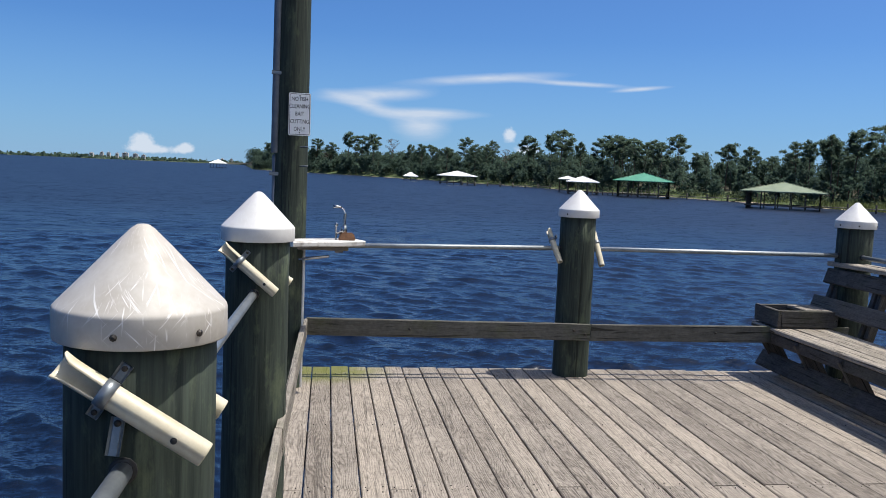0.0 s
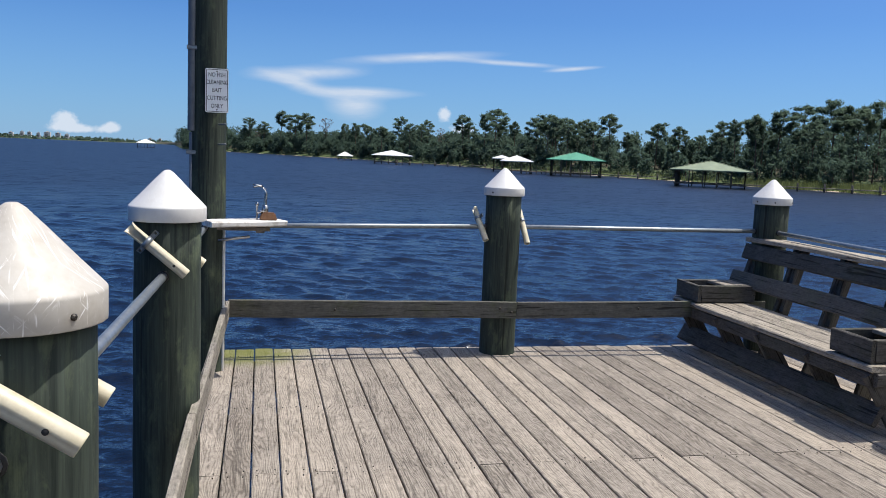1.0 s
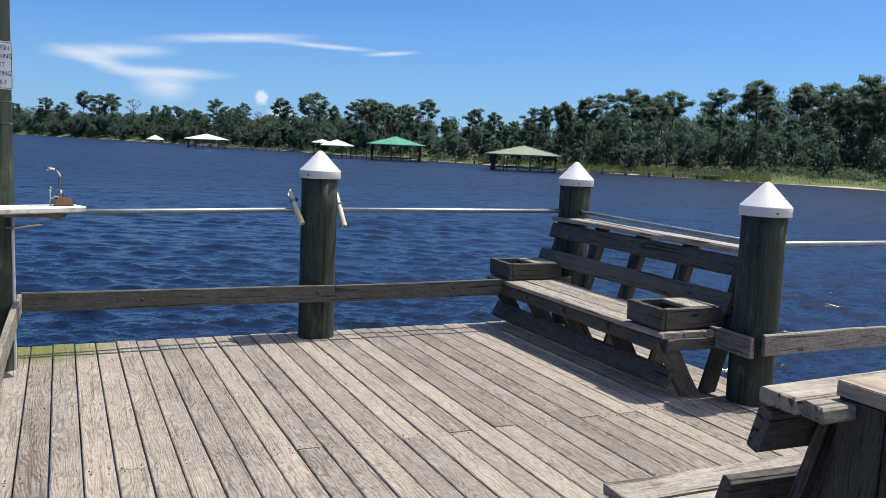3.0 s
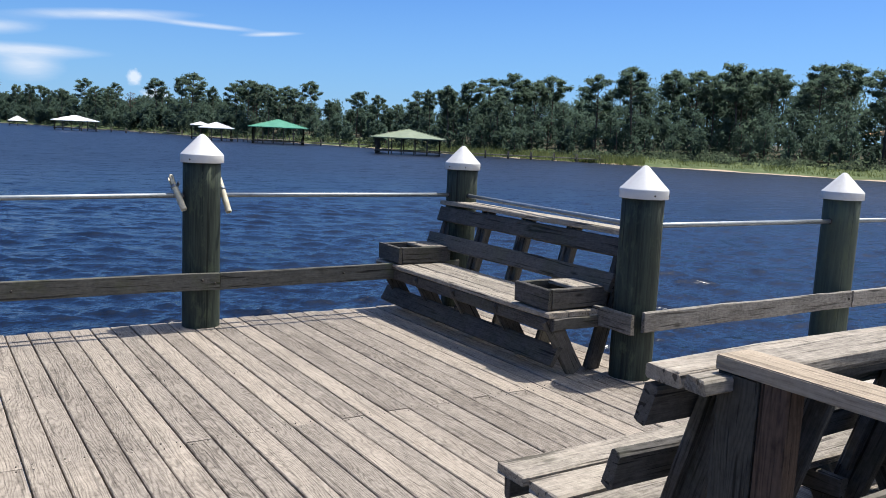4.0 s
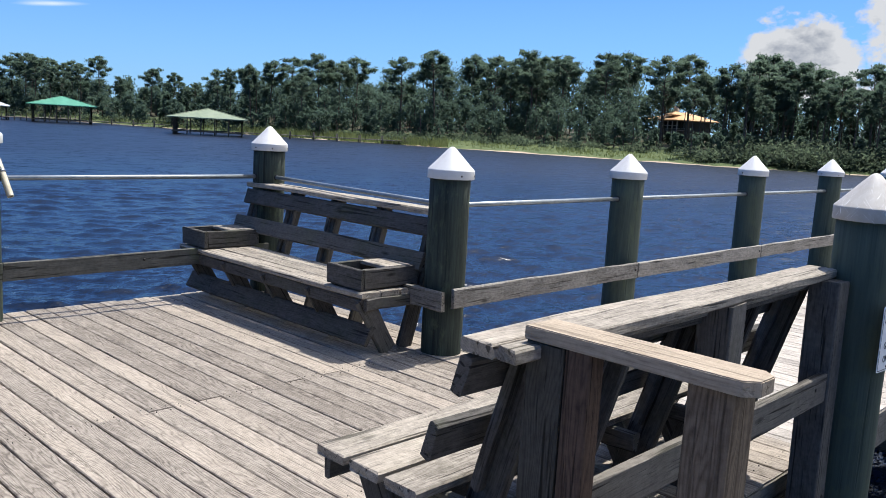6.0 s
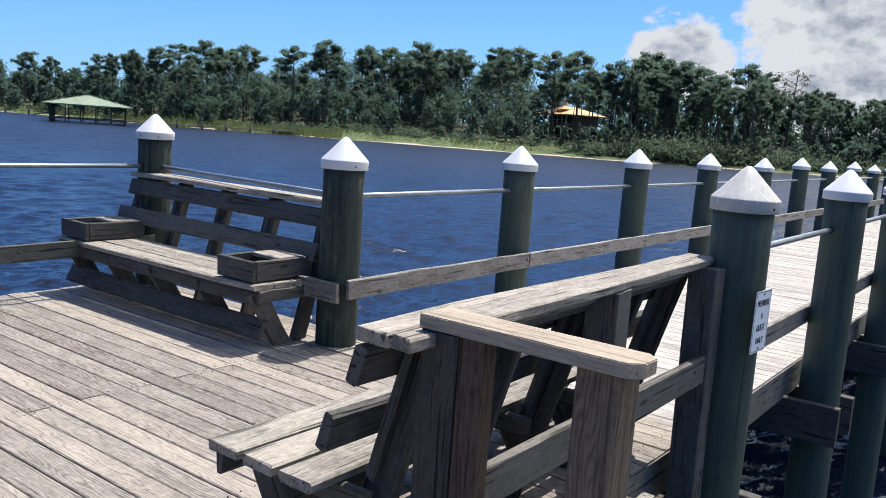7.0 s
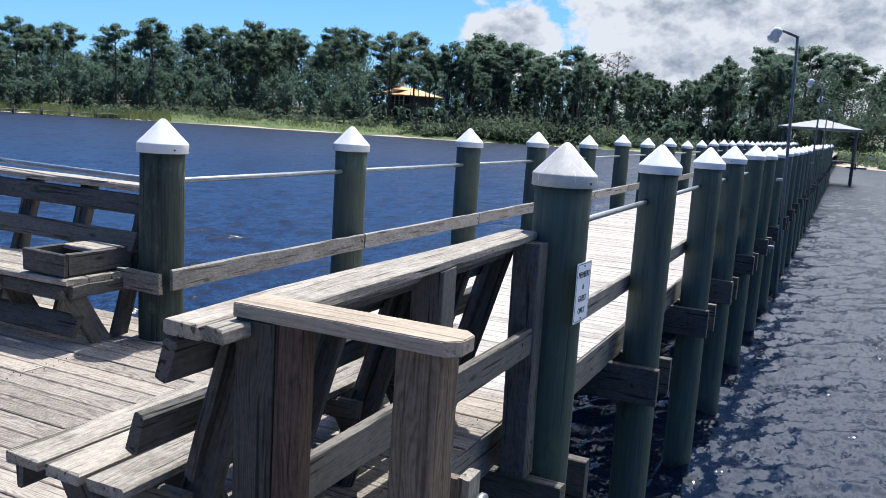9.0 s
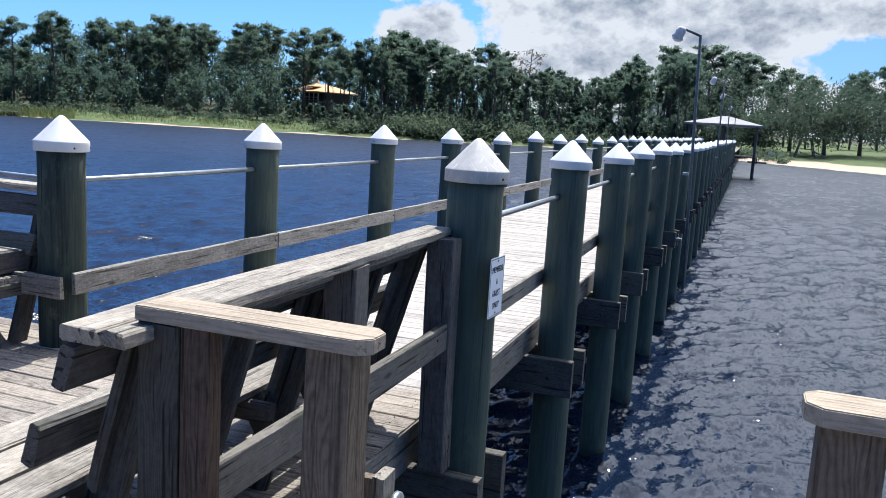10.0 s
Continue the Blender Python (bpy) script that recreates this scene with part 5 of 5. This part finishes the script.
def sign(m, w, h, lines, label, sizes):
    t = new("sign")
    t.matrix_basis = m
    tagged(t, label, "sign")
    part("sheet", plate(w, h, 0.003, 0.012, SIGN_WHITE), SIGN_WHITE, t, "", m)
    part("border", frame_line(w - 0.012, h - 0.012, 0.0035, 0.010), INK, t, "black border line", m @ pose(0, 0, 0.0032))
    for text, y, size in lines:
        lettering(text, size, INK, t, m @ pose(0, y, 0.0042), sizes)
    for y in (h / 2 - 0.02, -h / 2 + 0.02):
        part("bolt", lathe([(0.005, 0.003), (0.005, 0.006), (0.002, 0.007)], 8), DARK_METAL, t, "", m @ pose(0, y, 0))
    return t


POLE = Vector((-0.665, 6.60, 0))


def utility_pole():
    t = thing("light_pole", (POLE.x, POLE.y, 0), "tall round green treated pole with a grey conduit up its side", "pole")
    prof = [(0.138, -4.2), (0.134, -2), (0.130, 0), (0.126, 1.2), (0.122, 2.4), (0.117, 3.6), (0.112, 5.5)]
    part("post", lathe(prof, 24), PILE, t, "", pose(*POLE), True)
    c = POLE + Vector((-0.112, -0.060, 0))
    part("conduit", lathe([(0.028, 0.0), (0.030, 0.01), (0.030, 5.4), (0.028, 5.41)], 12), GREY_PVC, t, "grey plastic conduit", pose(c.x, c.y, 1.75), True)
    rod("lower_conduit", c + Vector((0, 0.02, -0.4)), c + Vector((0, 0.02, 1.74)), 0.02, GREY_PVC, t)
    for z in (1.60, 2.33, 3.4):
        board("strap", c + Vector((-0.035, -0.032, z)), c + Vector((0.055, -0.030, z)), 0.028, 0.006, STEEL, t, (0, -1, 0), "steel conduit strap")
    for z in (1.80, 1.66):
        rod("hook", POLE + Vector((0.07, -0.11, z)), POLE + Vector((0.13, -0.17, z + 0.004)), 0.006, STEEL, t, sides=8)
    w = POLE + Vector((0.118, -0.06, 0))
    rod("water_pipe", w + Vector((0, 0, -0.3)), w + Vector((0, 0, 1.06)), 0.011, BOARD_WHITE, t, "thin white water pipe")


utility_pole()
m_sign = Matrix.Translation((-0.603, 6.452, 2.035)) @ pose(0, 0, 0, 90, -0.5, 4)
sign(m_sign, 0.157, 0.305, [("NO FISH", 0.108, 0.042), ("CLEANING", 0.056, 0.042), ("BAIT", 0.002, 0.042), ("CUTTING", -0.053, 0.042), ("ONLY", -0.108, 0.042)],
     "white sign with black letters on the pole", 0.74)
m_sign = Matrix.Translation((3.905, 1.455, 0.785)) @ pose(0, 0, 0, 90, 0, -4)
sign(m_sign, 0.205, 0.315, [("MEMBERS", 0.092, 0.046), ("&", 0.028, 0.042), ("GUEST", -0.034, 0.046), ("ONLY", -0.098, 0.046)], "white sign with black letters on a green piling", 0.80)


def bait_shelf():
    t = thing("shelf", (-0.35, 6.3, 1.1), "pale board bait shelf fixed in the corner of the rail", "shelf")
    board("top", (-0.66, 6.27, 1.116), (-0.15, 6.49, 1.116), 0.24, 0.040, SHELF_WHITE, t, c=0.008, seg=3, wear=0.003)
    board("brace", (-0.60, 6.52, 1.072), (-0.22, 6.52, 1.072), 0.05, 0.05, RAIL_WOOD, t)
    rod("strut", (-0.58, 6.35, 0.99), (-0.36, 6.40, 1.015), 0.010, CHROME, t)
    board("block", (-0.32, 6.40, 1.073), (-0.26, 6.40, 1.073), 0.06, 0.055, RAIL_WOOD, t)
    f = thing("faucet", (-0.26, 6.45, 1.134), "chrome gooseneck tap on a rusty iron base", "faucet")
    bm = bmesh.new()
    bmesh.ops.create_cube(bm, size=1)
    bmesh.ops.scale(bm, verts=bm.verts, vec=(0.13, 0.10, 0.055))
    for v in bm.verts:
        if v.co.z > 0:
            v.co.x, v.co.y = v.co.x * 0.72, v.co.y * 0.72
    bmesh.ops.bevel(bm, geom=bm.edges[:], offset=0.008, segments=2, affect="EDGES")
    part("base", bm, RUST, f, "rusty brown iron base", pose(-0.235, 6.43, 1.161))
    bm = bmesh.new()
    pts = [Vector((0, 0, 0.05)), Vector((0, 0, 0.13)), Vector((0.005, 0, 0.19)), Vector((-0.005, 0, 0.225)), Vector((-0.03, 0, 0.245)), Vector((-0.065, 0, 0.247)), Vector((-0.085, 0, 0.243))]
    tube(bm, pts, [0.013, 0.011, 0.011, 0.011, 0.011, 0.013, 0.014], 10)
    part("spout", bm, CHROME, f, "", pose(-0.258, 6.43, 1.134), True)
    part("handle", lathe([(0.006, 0), (0.006, 0.10), (0.012, 0.105), (0.012, 0.125), (0.005, 0.13)], 8), CHROME, f, "", pose(-0.315, 6.42, 1.134), True)
    rod("valve", (-0.315, 6.42, 1.193), (-0.255, 6.43, 1.193), 0.013, CHROME, f, sides=10)
    rod("bonnet", (-0.258, 6.43, 1.178), (-0.258, 6.43, 1.243), 0.022, CHROME, f, sides=10)


bait_shelf()


def holder_mesh():
    """A PVC tube along z, its flared upper end cut open by a rounded slot."""
    bm = bmesh.new()
    n, R, r = 22, 0.0245, 0.0205
    zs = [0, 0.003, 0.10, 0.205, 0.208, 0.213, 0.222, 0.235, 0.26, 0.285, 0.298, 0.307, 0.313, 0.317]
    cut = [0, 0, 0, 0, 0.5, 0.85, 1.15, 1.3, 1.35, 1.4, 1.55, 1.9, 2.3, 2.7]
    flare = [0.97, 1, 1, 1, 1, 1, 1, 1, 1, 1.01, 1.03, 1.07, 1.11, 1.15]
    rows = []
    for z, c, k in zip(zs, cut, flare):
        a = [c / 2 + (6.28319 - c) * i / n for i in range(n + 1)]
        rows.append([[bm.verts.new((q * k * math.cos(v), q * k * math.sin(v), z)) for v in a] for q in (R, r)])
    for lo, hi in zip(rows, rows[1:]):
        for i in range(n):
            bm.faces.new((lo[0][i], lo[0][i + 1], hi[0][i + 1], hi[0][i]))
            bm.faces.new((lo[1][i + 1], lo[1][i], hi[1][i], hi[1][i + 1]))
        for i in (0, n):
            bm.faces.new((lo[0][i], hi[0][i], hi[1][i], lo[1][i]))
    for ring in (rows[0], rows[-1]):
        for i in range(n):
            bm.faces.new((ring[0][i], ring[0][i + 1], ring[1][i + 1], ring[1][i]))
    bmesh.ops.remove_doubles(bm, verts=bm.verts, dist=0.00005)
    bmesh.ops.recalc_face_normals(bm, faces=bm.faces)
    return mesh_of("tube", bm, PVC, True)


HOLDER = holder_mesh()


def rod_holder(low, high, out, label, turn=0.0):
    """A fishing-rod holder strapped to a piling: its tube from low towards high, out from the post."""
    low, high, out = Vector(low), Vector(high), Vector(out).normalized()
    z = (high - low).normalized()
    x = (out - out.dot(z) * z).normalized()
    m = Matrix.Translation(low) @ Matrix((x, z.cross(x), z)).transposed().to_4x4() @ pose(0, 0, 0, 0, 0, turn)
    t = new("rod_holder")
    t.matrix_basis = m
    tagged(t, label, "rod holder", "fishing rod holders")
    part("tube", HOLDER, None, t, "", m)
    for zz in (0.215,):
        part("strap", lathe([(0.0262, -0.012), (0.0285, -0.012), (0.0285, 0.012), (0.0262, 0.012)], 18, close=False), STEEL, t, "galvanised pipe strap", m @ pose(0, 0, zz), True)
    side = x.cross(z)
    for s in (-1, 1):
        p = low + z * 0.215 + side * s * 0.038 - x * 0.024
        e = board("strap_ear", p - side * s * 0.014 - z * 0, p + side * s * 0.022, 0.024, 0.003, STEEL, t, x, "galvanised strap ear")
        rod("screw", p + side * s * 0.012, p + side * s * 0.012 + x * 0.006, 0.006, DARK_METAL, e, sides=8)
    hole = low + z * 0.065 + x * 0.0245
    rod("drill_hole", hole, hole + x * 0.0015, 0.0065, RUBBER, t, sides=10)


rod_holder((-0.601, 1.872, 1.109), (-0.867, 1.872, 1.282), (0, -1, 0), "yellowed plastic rod holder strapped aslant to a piling")
rod_holder((-0.612, 2.220, 1.093), (-0.87, 2.220, 1.25), (0, 1, 0), "yellowed plastic rod holder on the far side of a piling")
rod_holder((-0.607, 4.097, 1.083), (-0.827, 4.097, 1.272), (0, -1, 0), "yellowed plastic rod holder strapped aslant above the pipe")
rod_holder((-0.555, 4.447, 1.083), (-0.81, 4.447, 1.25), (0, 1, 0), "yellowed plastic rod holder on the far side of a piling")
rod_holder((1.537, 6.93, 0.965), (1.482, 7.07, 1.17), (-1, 0, 0), "pale plastic rod holder strapped upright to a piling")
rod_holder((1.897, 6.93, 0.945), (1.872, 7.07, 1.16), (1, 0, 0), "pale plastic rod holder strapped upright to a piling")
t_strap = thing("pipe_strap", (-0.80, 1.885, 1.12), "bent galvanised strap screwed above the pipe", "strap")
board("band", (-0.764, 1.893, 1.175), (-0.772, 1.880, 1.105), 0.026, 0.004, STEEL, t_strap, (0, -1, 0.1))
rod("screw", (-0.764, 1.889, 1.166), (-0.764, 1.881, 1.166), 0.007, DARK_METAL, t_strap, sides=8)


def lamp(x, top, k):
    y, s = 1.36, 0.72
    t = thing("lamp_post", (x, y, -0.6), "thin grey lamp post with a floodlight bolted to the pier", "lamp post", "lamp posts of the pier")
    rod("pole", (x, y - (0.16 if k == 0 else 0), -1.3), (x, y, top), 0.028, LAMP_GREY, t, sides=10)
    rod("arm", (x, y, top - 0.02), (x - 0.10, y + 0.26, top + 0.08), 0.025, LAMP_GREY, t, sides=8)
    m = Matrix.Translation((x - 0.12, y + 0.36, top + 0.02)) @ pose(0, 0, 0, 25, -15, 0) @ Matrix.Diagonal((s, s, s, 1))
    part("lamp_head", lathe([(0.05, 0.16), (0.11, 0.12), (0.13, 0.02), (0.12, -0.06), (0.16, -0.14), (0.15, -0.15)], 16), FAR_WALL, t, "pale floodlight head", m, True)
    part("lens", lathe([(0.14, -0.155), (0.12, -0.20), (0.05, -0.24)], 16), SIGN_WHITE, t, "", m, True)
    for z in (-0.35, 0.9):
        board("bracket", (x - 0.06, y + 0.01, z), (x + 0.06, y + 0.01, z), 0.05, 0.10, STEEL, t, (0, -1, 0))


for k, (x, z) in enumerate(((16.15, 3.46), (31.2, 3.58), (42.0, 3.55), (58.5, 3.55))):
    lamp(x, z, k)


def ladder():
    t = thing("ladder", (1.95, 0.65, -0.5), "grey wooden swim ladder on the outside of the deck", "ladder")
    for y in (1.215, 0.12):
        board("rail", (1.98, y, 0.57), (1.98, y, -2.6), 0.09, 0.04, RAIL_WOOD, t, (0, 1, 0), seg=3, wear=0.003)
        board("rail_face", (1.955, y + 0.03, 0.565), (1.955, y + 0.03, -2.6), 0.06, 0.035, NEW_WOOD, t, (-1, 0, 0))
    for z in (-0.3, -0.6, -0.9, -1.2, -1.5, -1.8):
        board("rung", (1.98, 0.14, z), (1.98, 1.14, z), 0.09, 0.04, RAIL_WOOD, t)
    rod("pulley", (1.99, 1.165, 0.47), (1.99, 1.185, 0.47), 0.045, STEEL, t, "round steel bracket", 16)
    board("hanger", (1.76, 1.16, -0.10), (1.98, 1.16, -0.10), 0.14, 0.04, BEAM_WOOD, t, (0, 1, 0))
    board("hanger", (1.76, 0.12, -0.10), (1.98, 0.12, -0.10), 0.14, 0.04, BEAM_WOOD, t, (0, 1, 0))


ladder()

# ---- deck: frame, then boards ----
def deck_frame():
    t = thing("deck_frame", (1.8, 3.0, -0.2), "dark timber beams and joists under the pier", "deck frame", kind="structure")
    for y in (6.95, 5.6, 4.30, 3.0, 1.95):
        board("joist", (-0.55, y, -0.165), (4.2, y, -0.165), 0.05, 0.24, BEAM_WOOD, t)
    for y in (0.6, -0.8, -1.9):
        board("joist", (-0.55, y, -0.165), (1.66, y, -0.165), 0.05, 0.24, BEAM_WOOD, t)
    board("fascia", (1.70, 1.855, -0.13), (3.97, 1.855, -0.13), 0.24, 0.04, RAIL_WOOD, t, (0, -1, 0), seg=6, wear=0.004)
    for k in range(len(Q_X) - 1):
        board("fascia", (Q_X[k], 1.855, -0.13), (Q_X[k + 1], 1.855, -0.13), 0.24, 0.04, RAIL_WOOD, t, (0, -1, 0))
        board("fascia", (P_X[k], 4.235, -0.13), (P_X[k + 1], 4.235, -0.13), 0.24, 0.04, RAIL_WOOD, t, (0, 1, 0))
    for k in range(len(Q_X)):
        x = Q_X[k]
        board("cross_beam", (x - 0.20, 1.43, -0.375), (P_X[k] - 0.20, 4.68, -0.375), 0.30, 0.075, BEAM_WOOD, t, (-1, 0, 0))
        board("cross_beam", (x + 0.20, 1.41, -0.375), (P_X[k] + 0.20, 4.70, -0.375), 0.30, 0.075, BEAM_WOOD, t, (-1, 0, 0))
        for s in (-0.245, 0.225):
            rod("bolt", (x + s, Q_Y, -0.38), (x + s + 0.02, Q_Y, -0.38), 0.02, DARK_METAL, t, sides=8)


deck_frame()


def deck():
    t = thing("floor", (1.8, 3.0, 0.0), "grey weathered deck boards laid side by side with dark gaps", "deck", kind="structure")
    rr = random.Random(4)
    k = 0
    x = -0.618 + PITCH / 2
    while x < 4.25:
        lo = -2.1 if x < 1.62 else 1.84
        cut = 4.50 if k % 2 == 0 else (2.05 if x < 1.6 else None)
        spans = [(lo, cut), (cut, 7.20)] if cut else [(lo, 7.20)]
        for a, b in spans:
            e = rr.uniform(-0.012, 0.012) if b > 7 else -0.002
            dz = rr.uniform(-0.003, 0.003)
            board("deck_board", (x, round(a, 2) + 0.002, -0.019 + dz), (x, round(b, 2) + e, -0.019 + dz), DECK_W, 0.038, DECK_WOOD, t, (0, 0, 1), c=0.005)
        k += 1
        x += PITCH
    bm = bmesh.new()
    for k in range(33):
        for y in (6.95, 5.6, 4.53, 4.47, 3.0, 1.95):
            for s in (-0.042, 0.042):
                x = -0.618 + PITCH * (k + 0.5) + s + rr.uniform(-0.006, 0.006)
                yy = y + rr.uniform(-0.012, 0.012)
                ring = [bm.verts.new((x + 0.0033 * math.cos(1.0472 * i), yy + 0.0033 * math.sin(1.0472 * i), 0.0045)) for i in range(6)]
                bm.faces.new(ring)
                low = [bm.verts.new((v.co.x, v.co.y, -0.01)) for v in ring]
                for i in range(6):
                    bm.faces.new((low[i], low[(i + 1) % 6], ring[(i + 1) % 6], ring[i]))
    tagged(part("screw_heads", bm, DARK_METAL, t), kind="stuff")
    w = thing("walkway", (40, 3.0, 0.0), "long weathered boardwalk of cross boards running to the shore", "boardwalk", kind="structure")
    rest = []
    n = 0
    x0 = x
    while x < 83.0:
        dz = rr.uniform(-0.003, 0.003)
        if n < 290:
            board("deck_board", (x, 1.842, -0.019 + dz), (x, 4.25, -0.019 + dz), DECK_W, 0.038, WALK_WOOD, w, (0, 0, 1), c=0.005)
        else:
            rest.append((x, dz))
        n += 1
        x += PITCH
    bm = bmesh.new()
    for x, dz in rest:
        vs = [bm.verts.new((x + sx * DECK_W / 2, y, z + dz)) for z in (-0.038, 0.0) for sx, y in ((-1, 1.842), (1, 1.842), (1, 4.25), (-1, 4.25))]
        for f in ((0, 3, 2, 1), (4, 5, 6, 7), (0, 1, 5, 4), (1, 2, 6, 5), (2, 3, 7, 6), (3, 0, 4, 7)):
            bm.faces.new([vs[i] for i in f])
    tagged(part("far_deck_boards", bm, WALK_WOOD, w), kind="stuff")


deck()
